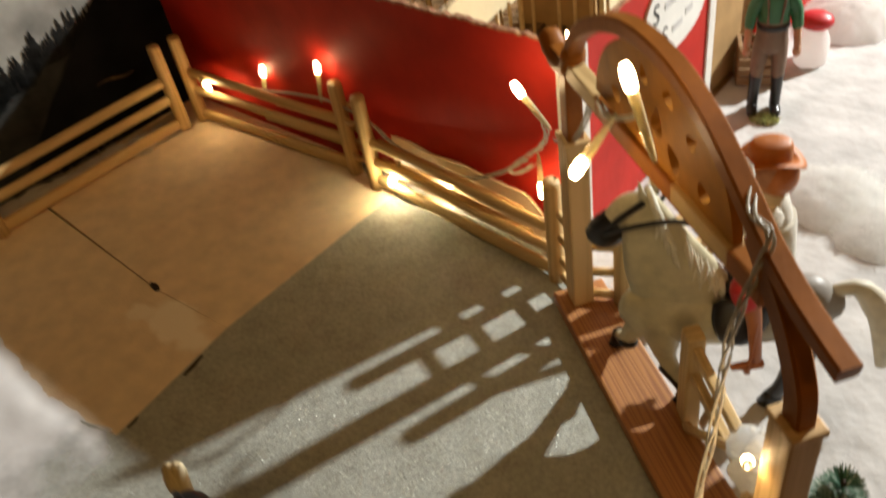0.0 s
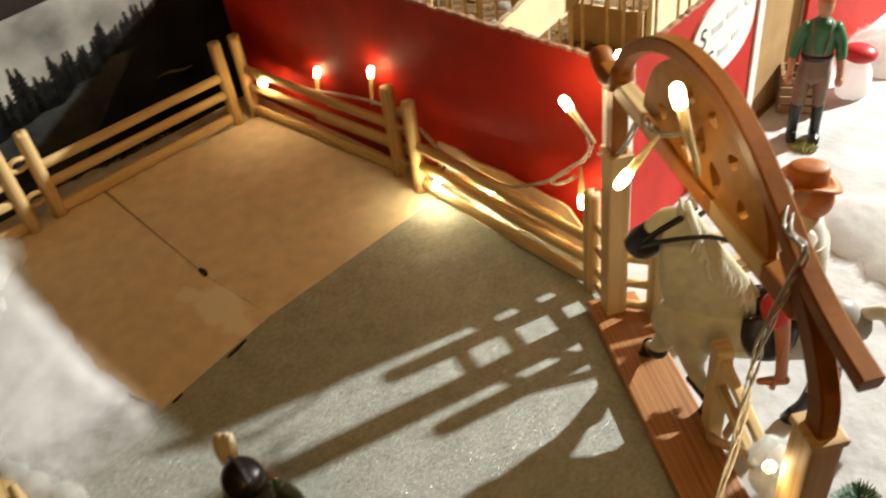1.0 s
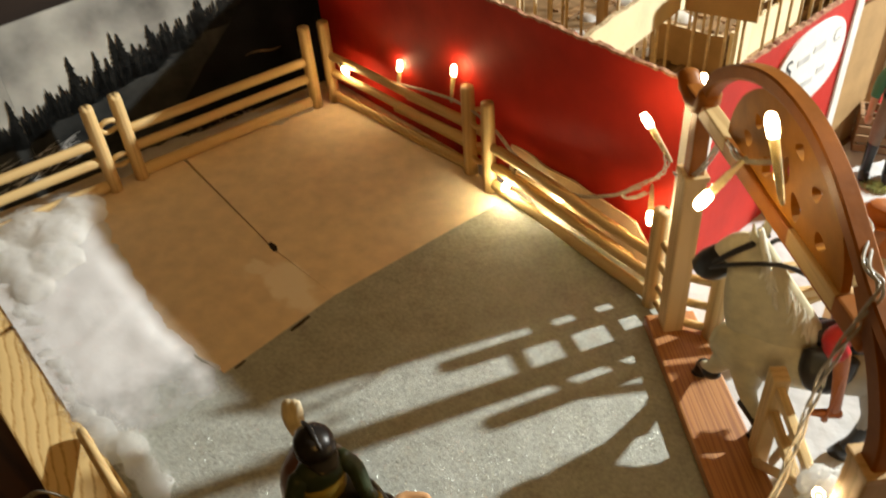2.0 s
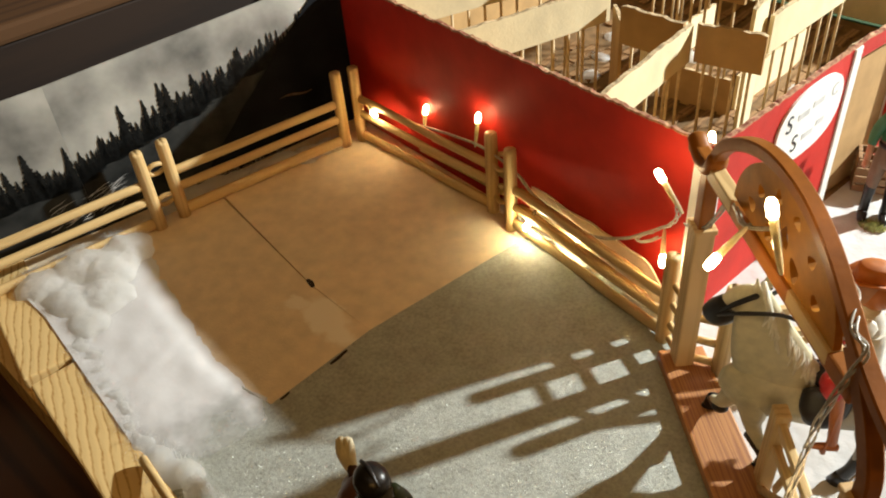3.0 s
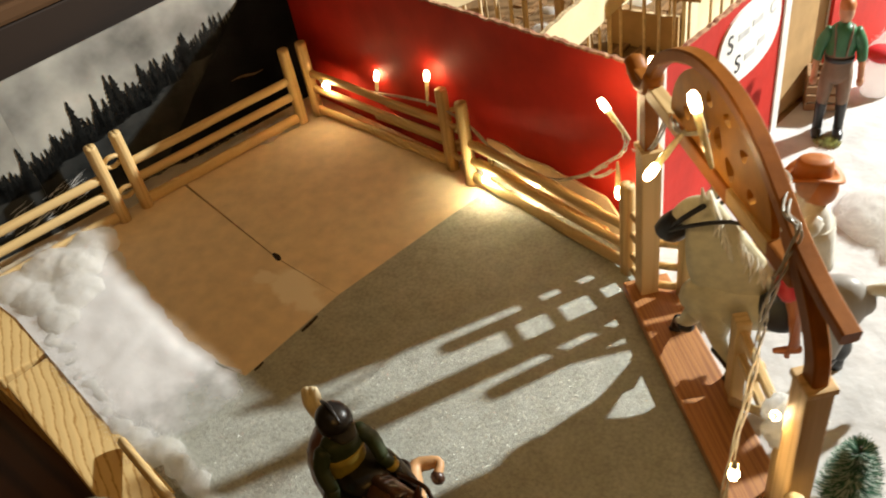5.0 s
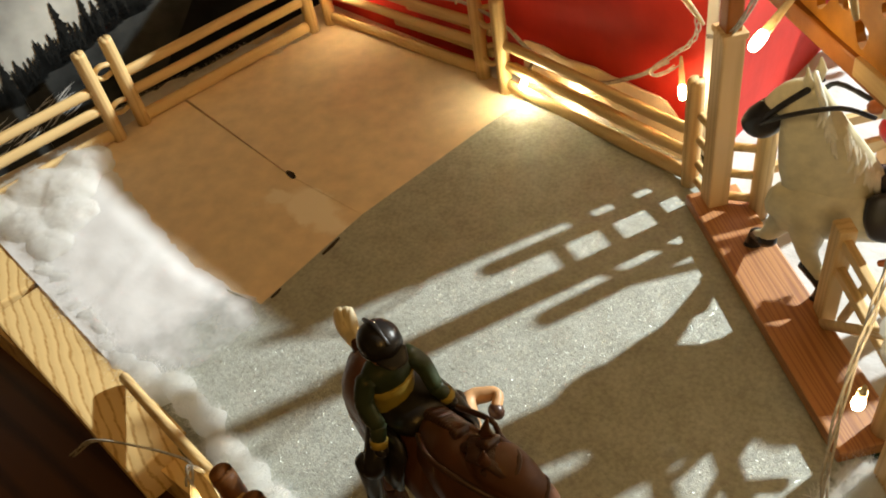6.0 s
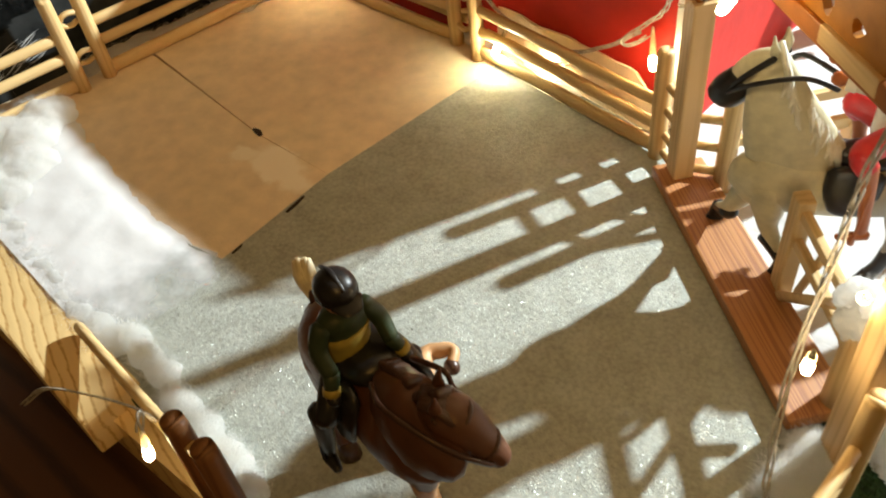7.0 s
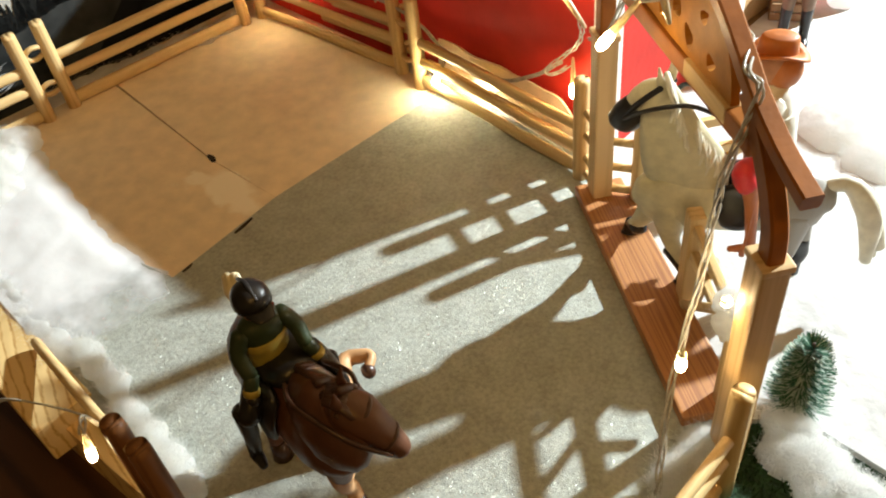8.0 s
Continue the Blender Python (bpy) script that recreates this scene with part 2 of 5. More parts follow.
def box(bm, lo, hi, m=None, bevel=0.0, mi=0):
    c = [(a + b) / 2 for a, b in zip(lo, hi)]
    s = [abs(b - a) for a, b in zip(lo, hi)]
    r = bmesh.ops.create_cube(bm, size=1.0, matrix=Matrix.Translation(c) @ Matrix.Diagonal((*s, 1)))
    vs = r["verts"]
    if bevel:
        es = list({e for v in vs for e in v.link_edges})
        rb = bmesh.ops.bevel(bm, geom=es, offset=bevel, segments=2, affect="EDGES", profile=0.6)
        vs = list({v for f in rb["faces"] for v in f.verts} | {v for v in vs if v.is_valid})
    for f in {f for v in vs for f in v.link_faces}:
        f.material_index = mi
    if m is not None:
        bmesh.ops.transform(bm, matrix=m, verts=vs)
    return vs


def catmull(ps, sub):
    out = []
    n = len(ps)
    for i in range(n - 1):
        p0, p1, p2, p3 = ps[max(i - 1, 0)], ps[i], ps[i + 1], ps[min(i + 2, n - 1)]
        for k in range(sub):
            t = k / sub
            out.append(tuple(0.5 * (2 * b + (c - a) * t + (2 * a - 5 * b + 4 * c - d) * t * t + (3 * b - a - 3 * c + d) * t ** 3)
                             for a, b, c, d in zip(p0, p1, p2, p3)))
    out.append(tuple(ps[-1]))
    return out


def loft(bm, ctl, mi=0, seg=10, sub=3, up=(0, 0, 1), dome=0.5):
    """A smooth tube through (x, y, z, half width, half height) with rounded ends."""
    pts = catmull(ctl, sub) if sub > 1 else [tuple(c) for c in ctl]
    up = Vector(up)
    rows = []
    n = len(pts)
    for i, p in enumerate(pts):
        c = Vector(p[:3])
        t = Vector(pts[min(i + 1, n - 1)][:3]) - Vector(pts[max(i - 1, 0)][:3])
        t.normalize()
        side = t.cross(up)
        if side.length < 0.05:
            side = t.cross(Vector((1, 0.1, 0)))
        side.normalize()
        top = side.cross(t)
        rows.append((c, t, side, top, max(p[3], 1e-5), max(p[4], 1e-5)))
    def ring(c, side, top, a, b):
        return [bm.verts.new(c + side * (a * math.cos(2 * math.pi * k / seg)) + top * (b * math.sin(2 * math.pi * k / seg))) for k in range(seg)]
    rings = []
    c, t, s, u, a, b = rows[0]
    if dome:
        rings.append(ring(c - t * (a + b) / 2 * dome, s, u, a * 0.45, b * 0.45))
        rings.append(ring(c - t * (a + b) / 2 * dome * 0.6, s, u, a * 0.8, b * 0.8))
    for c, t, s, u, a, b in rows:
        rings.append(ring(c, s, u, a, b))
    if dome:
        rings.append(ring(c + t * (a + b) / 2 * dome * 0.6, s, u, a * 0.8, b * 0.8))
        rings.append(ring(c + t * (a + b) / 2 * dome, s, u, a * 0.45, b * 0.45))
    fs = []
    for r0, r1 in zip(rings, rings[1:]):
        for k in range(seg):
            fs.append(bm.faces.new((r0[k], r0[(k + 1) % seg], r1[(k + 1) % seg], r1[k])))
    fs.append(bm.faces.new(list(reversed(rings[0]))))
    fs.append(bm.faces.new(rings[-1]))
    for f in fs:
        f.material_index = mi
        f.smooth = len(f.verts) == 4
    return fs


def tube(bm, a, b, r0, r1=None, mi=0, seg=12, dome=0.0):
    r1 = r0 if r1 is None else r1
    return loft(bm, [(*a, r0, r0), (*b, r1, r1)], mi, seg, 1, dome=dome)


def ball(bm, c, r, mi=0, sub=2):
    m = Matrix.Translation(c) @ Matrix.Diagonal((*(r if isinstance(r, tuple) else (r, r, r)), 1))
    res = bmesh.ops.create_icosphere(bm, subdivisions=sub, radius=1.0, matrix=m)
    for f in {f for v in res["verts"] for f in v.link_faces}:
        f.material_index = mi
        f.smooth = True
    return res["verts"]


def mesh_of(name, bm, mats):
    me = bpy.data.meshes.new(name)
    bmesh.ops.recalc_face_normals(bm, faces=bm.faces[:])
    bm.to_mesh(me)
    bm.free()
    for m in mats if isinstance(mats, (list, tuple)) else [mats]:
        me.materials.append(m)
    return me


def part(name, bm, material, parent, label=""):
    ob = new(name, mesh_of(name, bm, material))
    ob.parent = parent
    if label:
        ob["label"] = label
    return ob


def thing(name, bm, material, label, category, group="", kind=""):
    return tagged(new(name, mesh_of(name, bm, material)), label, category, group, kind)


def empty(name, label, category, group="", kind=""):
    return tagged(new(name), label, category, group, kind)


def slab(bm, outline, z0, z1, mi=0):
    """A plate with the given outline."""
    lo = [bm.verts.new((x, y, z0)) for x, y in outline]
    hi = [bm.verts.new((x, y, z1)) for x, y in outline]
    n = len(outline)
    fs = [bm.faces.new(hi), bm.faces.new(list(reversed(lo)))]
    fs += [bm.faces.new((lo[i], lo[(i + 1) % n], hi[(i + 1) % n], hi[i])) for i in range(n)]
    for f in fs:
        f.material_index = mi
    return fs


def along(a, b, z=0.0):
    """The pose at a whose x axis points to b on the ground."""
    return Matrix.Translation((a[0], a[1], z)) @ Matrix.Rotation(math.atan2(b[1] - a[1], b[0] - a[0]), 4, "Z")


# ---- the room ----
bm = bmesh.new()
box(bm, (-2.6, -2.4, -0.80), (2.6, 2.8, -0.75))
thing("floor", bm, M_DARKWOOD, "dark brown wooden room floor", "floor", kind="structure")
for nm, lo, hi in (("wall_north", (-2.6, 2.8, -0.8), (2.6, 2.9, 1.7)), ("wall_south", (-2.6, -2.5, -0.8), (2.6, -2.4, 1.7)),
                   ("wall_west", (-2.7, -2.4, -0.8), (-2.6, 2.8, 1.7)), ("wall_east", (2.6, -2.4, -0.8), (2.7, 2.8, 1.7))):
    bm = bmesh.new()
    box(bm, lo, hi)
    thing(nm, bm, M_PLASTER, "plain warm plastered room wall", "wall", kind="structure")
bm = bmesh.new()
box(bm, (-2.7, -2.5, 1.7), (2.7, 2.9, 1.8))
thing("ceiling", bm, M_PLASTER, "plain plastered room ceiling", "ceiling", kind="structure")

# table that carries the landscape
table = empty("table", "dark brown wooden table under the toy landscape", "table")
table.location = (0.3, 0.1, -0.75)
bm = bmesh.new()
box(bm, (-0.9, -0.62, 0.66), (0.95, 0.75, 0.70), bevel=0.004)
part("tabletop", bm, M_TABLE, table)
for sx in (-0.84, 0.89):
    for sy in (-0.56, 0.69):
        bm = bmesh.new()
        box(bm, (sx - 0.03, sy - 0.03, 0), (sx + 0.03, sy + 0.03, 0.66), bevel=0.003)
        part("leg", bm, M_TABLE, table)

# base board, turf mat and white cloth
bm = bmesh.new()
slab(bm, [(-0.30, -0.345), (0.40, -0.352), (0.53, -0.262), (0.80, -0.21), (0.80, 0.70), (-0.30, 0.70)], -0.05, -0.008)
thing("base_board", bm, M_PLANK, "pale wooden base board under the toy landscape", "board", kind="structure")
bm = bmesh.new()
slab(bm, [(-0.29, -0.315), (0.41, -0.345), (0.53, -0.255), (0.78, -0.20), (0.78, 0.68), (-0.29, 0.68)], -0.008, -0.003)
thing("ground", bm, M_TURF, "dark green turf mat under the snow", "mat", kind="structure")
bm = bmesh.new()
slab(bm, [(0.352, 0.60), (0.358, 0.008), (0.40, -0.041), (0.529, -0.150), (0.553, -0.1326), (0.70, -0.156), (0.76, -0.16), (0.76, 0.60)], -0.003, 0.001)
thing("snow_sheet", bm, M_SHEET, "white cloth spread as snow beside the stable", "cloth", kind="structure")

# ring floor: glitter felt and three tan boards
bm = bmesh.new()
felt = [(0.130, -0.318), (0.26, -0.335), (0.41, -0.34), (0.53, -0.25), (0.535, -0.165), (0.512, -0.155), (0.384, -0.040), (0.352, 0.008), (0.226, 0.026), (0.2005, -0.155), (0.2000, -0.2450), (0.130, -0.2520)]
slab(bm, felt, -0.003, 0.0015)
ring_floor = thing("pavement", bm, M_FELT, "grey-white glitter felt on the riding ring floor", "felt", kind="structure")
tans = [[(-0.058, 0.050), (0.226, 0.026), (0.2005, -0.1545), (0.128, -0.1500), (-0.070, -0.1160)], [(-0.072, -0.1182), (0.128, -0.1507), (0.2000, -0.1547), (0.1995, -0.2445), (0.1295, -0.2515), (0.1295, -0.312), (-0.10, -0.31)]]
for o in tans:
    bm = bmesh.new()
    slab(bm, o, -0.003, 0.0008)
    part("board", bm, M_BOARD, ring_floor, "tan pressed floor board")
for c, ang, ln, wd in (((0.1267, -0.1498), -0.25, 0.010, 0.0045), ((0.203, -0.187), -1.5, 0.016, 0.0028), ((0.2015, -0.234), -1.5, 0.008, 0.0018)):
    bm = bmesh.new()
    loft(bm, [(-ln / 2, 0, 0, wd * 0.3, 0.0006), (0, 0.0004, 0.0002, wd * 0.5, 0.0008), (ln / 2, 0, 0, wd * 0.35, 0.0006)], 0, 8, 3)
    slot = part("gap", bm, M_GAP, ring_floor, "dark gap between floor boards")
    slot.matrix_basis = Matrix.Translation((*c, 0.0016)) @ Matrix.Rotation(ang, 4, "Z")

# low card strip standing behind the fence
bm = bmesh.new()
n = 24
cols = []
for k in range(n + 1):
    x = 0.141 * k / n
    zt = 0.036 - 0.018 * max(0, (x - 0.122) / 0.019) + 0.003 * noise.noise((x * 40, 1, 0)) + 0.001 * noise.noise((x * 200, 2, 0))
    yb = 0.0015 * noise.noise((x * 30, 4, 0))
    cols.append([bm.verts.new(p) for p in ((x, yb, 0), (x, yb + 0.004, zt), (x, yb + 0.0058, zt), (x, yb + 0.0018, 0))])
for c0, c1 in zip(cols, cols[1:]):
    for k in range(4):
        bm.faces.new((c0[k], c1[k], c1[(k + 1) % 4], c0[(k + 1) % 4]))
bm.faces.new(cols[0]); bm.faces.new(list(reversed(cols[-1])))
strip = thing("card_strip", bm, M_BOARD, "low tan card strip standing behind the ring fence", "card")
strip.matrix_basis = along((0.212, 0.0120), (0.3508, -0.0124), 0.0012)

# white fleece strip along the front of the ring
bm = bmesh.new()
grid = []
for i in range(72):
    u = i / 71
    row = []
    for k in range(22):
        f = k / 21
        x = -0.036 + u * (0.262 - 0.030 * f + 0.010 * noise.noise((f * 6, 3, 0)) + 0.006 * noise.noise((f * 22, 5, 0)))
        y0 = -0.200 - 0.045 * min(1, (x + 0.036) / 0.17) ** 0.8 + 0.0035 * noise.noise((x * 60, 0, 0)) + 0.003 * noise.noise((x * 170, 4, 0))
        y1 = -0.306 - 0.12 * max(0, x)
        yy = y0 + (y1 - y0) * f
        edge = min(1, f * 4) * min(1, (1 - u) * 5)
        h = 0.0006 + 0.0050 * math.sin(math.pi * edge / 2) * (0.85 + 0.22 * noise.noise((x * 38, yy * 38, 1)) + 0.08 * noise.noise((x * 110, yy * 110, 6)))
        row.append(bm.verts.new((x, yy, max(h, 0.0009))))
    grid.append(row)
for a, b in zip(grid, grid[1:]):
    for k in range(21):
        f = bm.faces.new((a[k], b[k], b[k + 1], a[k + 1]))
        f.smooth = True
M_FLEECE = mat("fleece_cloth", (0.72, 0.725, 0.73), 0.9, vary=0.02, scale=45, bump=0.05, bump_scale=260, sheen=0.2)
nt = M_FLEECE.node_tree
co = nt.nodes["Texture Coordinate"]
axis = nt.nodes.new("ShaderNodeSeparateXYZ")
nt.links.new(co.outputs["Object"], axis.inputs[0])
fuzz = nt.nodes.new("ShaderNodeTexNoise")
fuzz.inputs["Scale"].default_value, fuzz.inputs["Detail"].default_value = 40, 3
nt.links.new(co.outputs["Object"], fuzz.inputs["Vector"])
ragged = nt.nodes.new("ShaderNodeMath")
ragged.operation = "MULTIPLY_ADD"
ragged.inputs[1].default_value = 0.09
nt.links.new(fuzz.outputs["Fac"], ragged.inputs[0])
nt.links.new(axis.outputs["X"], ragged.inputs[2])
bare = nt.nodes.new("ShaderNodeMapRange")
bare.interpolation_type = "SMOOTHSTEP"
bare.inputs["From Min"].default_value, bare.inputs["From Max"].default_value = 0.195, 0.268
nt.links.new(ragged.outputs[0], bare.inputs["Value"])
clear = nt.nodes.new("ShaderNodeBsdfTransparent")
thinned = nt.nodes.new("ShaderNodeMixShader")
nt.links.new(bare.outputs[0], thinned.inputs[0])
nt.links.new(nt.nodes["Principled BSDF"].outputs[0], thinned.inputs[1])
nt.links.new(clear.outputs[0], thinned.inputs[2])
nt.links.new(thinned.outputs[0], nt.nodes["Material Output"].inputs["Surface"])
thing("fleece", bm, M_FLEECE, "white fleece strip laid as snow inside the ring", "fleece", kind="structure")


# ---- fences ----
def fence_panel(a, b, rails=(0.046, 0.030, 0.007), height=0.075, label="tan wooden toy fence panel on the ring edge", hooks=True, lean=0.0, spare=(), stubs=()):
    root = empty("fence", label, "fence", "fence panels round the ring")
    L = math.hypot(b[0] - a[0], b[1] - a[1])
    root.matrix_basis = along(a, b) @ Matrix.Rotation(lean, 4, "X")
    for x in (0.0, L):
        bm = bmesh.new()
        loft(bm, [(0, 0, 0, 0.0054, 0.0054), (0, 0, height * 0.5, 0.0053, 0.0053), (0, 0, height - 0.001, 0.0051, 0.0051), (0, 0, height, 0.0044, 0.0044)], 0, 16, 2, up=(0, 1, 0), dome=0.0)
        p = part("post", bm, M_FENCE, root)
        p.location.x = x
    for i, z in enumerate(rails):
        bm = bmesh.new()
        hh = 0.0042 if i < 2 else 0.0056
        loft(bm, [(0.002, 0.0, z, 0.0028, hh), (L * 0.33, 0.0003, z + 0.0004, 0.0028, hh * 0.95), (L * 0.66, -0.0003, z - 0.0003, 0.0027, hh), (L - 0.002, 0, z, 0.0028, hh)], 0, 10, 3)
        part("rail", bm, M_RAIL, root)
    for z, f0, f1 in spare:
        bm = bmesh.new()
        loft(bm, [(L * f0, 0.0075, z, 0.0028, 0.0038), (L * (f0 + f1) * 0.5, 0.0070, z + 0.001, 0.0028, 0.0038), (L * f1, 0.0078, z - 0.001, 0.0028, 0.0038)], 0, 10, 3)
        part("rail", bm, M_RAIL, root, "loose spare rail behind the fence")
    for z in stubs:
        bm = bmesh.new()
        loft(bm, [(L + 0.003, 0, z, 0.0022, 0.0027), (L + 0.019, -0.007, z - 0.001, 0.0022, 0.0027)], 0, 10, 2)
        part("hook", bm, M_RAIL, root)
    if hooks:
        for z in (0.054, 0.023):
            bm = bmesh.new()
            pts = []
            for k in range(7):
                an = math.radians(-140 + k * 45)
                pts.append((L + 0.0110 + 0.0072 * math.cos(an), 0.003 * math.sin(an), z + 0.0062 * math.sin(an), 0.0021, 0.0021))
            loft(bm, pts, 0, 8, 2)
            part("hook", bm, M_RAIL, root)
    return root


fence_panel((0.0, 0.0), (-0.0303, -0.1617))
fence_panel((-0.0313, -0.1848), (-0.060, -0.346))
fence_panel((0.0054, 0.0168), (0.1774, 0.0088), spare=((0.037, 0.55, 1.03), (0.019, 0.45, 1.03)))
fence_panel((0.2044, 0.0), (0.3652, -0.0302), rails=(0.041, 0.0245, 0.008), spare=((0.035, 0.02, 0.80), (0.019, 0.02, 0.84)), hooks=False, stubs=(0.007, 0.020, 0.038, 0.055))
fence_panel((0.5375, -0.190), (0.522, -0.352), hooks=False, label="tan wooden toy fence panel beside the gate pillar")
# two posts of the front fence, shade put into their colour, with a stub of rail
front = empty("fence", "pair of wooden fence posts, coloured dark for shade, with a leaning rail", "fence", "fence panels round the ring")
front.location = (0.32, -0.3484, -0.003)
for dx, dy in ((0, 0), (0.0205, -0.001)):
    bm = bmesh.new()
    loft(bm, [(0, 0, 0, 0.0056, 0.0056), (0, 0, 0.068, 0.0054, 0.0054), (0, 0, 0.0695, 0.0046, 0.0046)], 0, 16, 2, up=(0, 1, 0), dome=0)
    p = part("post", bm, M_POST_SHADED, front)
    p.location = (dx, dy, 0)
bm = bmesh.new()
loft(bm, [(0.0, 0, 0.043, 0.003, 0.004), (-0.07, 0.010, 0.027, 0.003, 0.004), (-0.14, 0.0205, 0.012, 0.003, 0.004)], 0, 10, 3)
part("rail", bm, M_RAIL, front)
bm = bmesh.new()
tube(bm, (0.002, 0, 0.058), (0.02, -0.001, 0.056), 0.003)
part("hook", bm, M_RAIL, front)


# ---- gate ----
GA, GB = V(0.388, -0.045, 0), V(0.538, -0.178, 0)
GATE = along(GA, GB)
gate = empty("gate_arch", "ring gate with tan pillars and a pierced brown plastic arch", "gate")
gate.matrix_basis = GATE
GL = 0.191
for x, top in ((0.0, 0.122), (GL, 0.134)):
    bm = bmesh.new()
    box(bm, (x - 0.0066, -0.0060, 0), (x + 0.0066, 0.0060, top), bevel=0.0012)
    pl = part("pillar", bm, M_PILLAR, gate)
    bm = bmesh.new()
    box(bm, (x - 0.0077, -0.0067, top - 0.0025), (x + 0.0077, 0.0067, top + 0.001), bevel=0.0008)
    cap = part("collar", bm, M_PILLAR, pl)
    bm = bmesh.new()
    if x == 0.0:
        box(bm, (-0.0048, -0.0042, top), (0.0048, 0.0042, 0.163), bevel=0.001)
    else:
        # the far upright leans in and runs up into the bow
        spine = catmull([(0.1915, 0.134), (0.1895, 0.148), (0.181, 0.163), (0.170, 0.1755), (0.158, 0.1865)], 5)
        rows = []
        for k, (px, pz) in enumerate(spine):
            qx, qz = spine[min(k + 1, len(spine) - 1)]
            rx_, rz_ = spine[max(k - 1, 0)]
            t = V(qx - rx_, 0, qz - rz_).normalized()
            n_ = V(t.z, 0, -t.x) * 0.0046
            rows.append([bm.verts.new(V(px, 0, pz) + n_ * sn + V(0, sy * 0.0036, 0)) for sy, sn in ((-1, -0.8), (-1, 0.8), (-0.75, 1), (0.75, 1), (1, 0.8), (1, -0.8), (0.75, -1), (-0.75, -1))])
        for r0, r1 in zip(rows, rows[1:]):
            for k in range(8):
                bm.faces.new((r0[k], r0[(k + 1) % 8], r1[(k + 1) % 8], r1[k]))
        bm.faces.new(rows[0])
        bm.faces.new(list(reversed(rows[-1])))
    part("upright", bm, M_ARCH, gate, "brown plastic upright")
# chord beam
bm = bmesh.new()
box(bm, (-0.022, -0.0038, 0.1570), (0.176, 0.0038, 0.1660), Matrix.Rotation(-0.045, 4, "Y"), bevel=0.0012)
part("chord", bm, M_ARCH, gate, "brown plastic chord beam")
for s0, s1 in ((0.012, 0.046), (0.116, 0.156)):
    bm = bmesh.new()
    box(bm, (s0, -0.0041, 0.1587), (s1, 0.0041, 0.1664), Matrix.Rotation(-0.045, 4, "Y"), bevel=0.0008)
    part("inlay", bm, M_RAIL, gate, "tan wooden inlay on the chord")


BOW = catmull([(0.003, 0.160), (0.006, 0.173), (0.017, 0.1875), (0.042, 0.2035), (0.070, 0.2130), (0.100, 0.2140), (0.125, 0.2075), (0.146, 0.1965), (0.163, 0.1865), (0.184, 0.1785), (0.206, 0.1740)], 6)


def arch_point(a):
    """a from 0 (near pillar) to 1 (far pillar) along the bow."""
    f = a * (len(BOW) - 1)
    k = min(int(f), len(BOW) - 2)
    return tuple(p + (q - p) * (f - k) for p, q in zip(BOW[k], BOW[k + 1]))


bm = bmesh.new()
rows = []
for k in range(61):
    a = k / 60
    x, z = arch_point(a)
    x2, z2 = arch_point(min(1, a + 0.01))
    x1, z1 = arch_point(max(0, a - 0.01))
    t = V(x2 - x1, 0, z2 - z1).normalized()
    nrm = V(-t.z, 0, t.x)
    w, h = 0.0038, 0.0034
    c = V(x, 0, z)
    rows.append([bm.verts.new(c + V(0, sy * w, 0) + nrm * (sn * h)) for sy, sn in ((-1, -0.7), (-1, 0.75), (-0.8, 1), (0.8, 1), (1, 0.75), (1, -0.7), (0.8, -1), (-0.8, -1))])
for r0, r1 in zip(rows, rows[1:]):
    for k in range(8):
        f = bm.faces.new((r0[k], r0[(k + 1) % 8], r1[(k + 1) % 8], r1[k]))
bm.faces.new(rows[0]); bm.faces.new(list(reversed(rows[-1])))
part("bow", bm, M_ARCH, gate, "bent brown plastic bow")
# curled horn at the near end, flared foot at the far end
bm = bmesh.new()
loft(bm, [(-0.026, 0, 0.166, 0.006, 0.004), (-0.012, 0, 0.160, 0.0065, 0.0045), (0.002, 0, 0.163, 0.0065, 0.005), (0.006, 0, 0.172, 0.006, 0.005)], 0, 10, 4)
part("horn", bm, M_ARCH, gate)

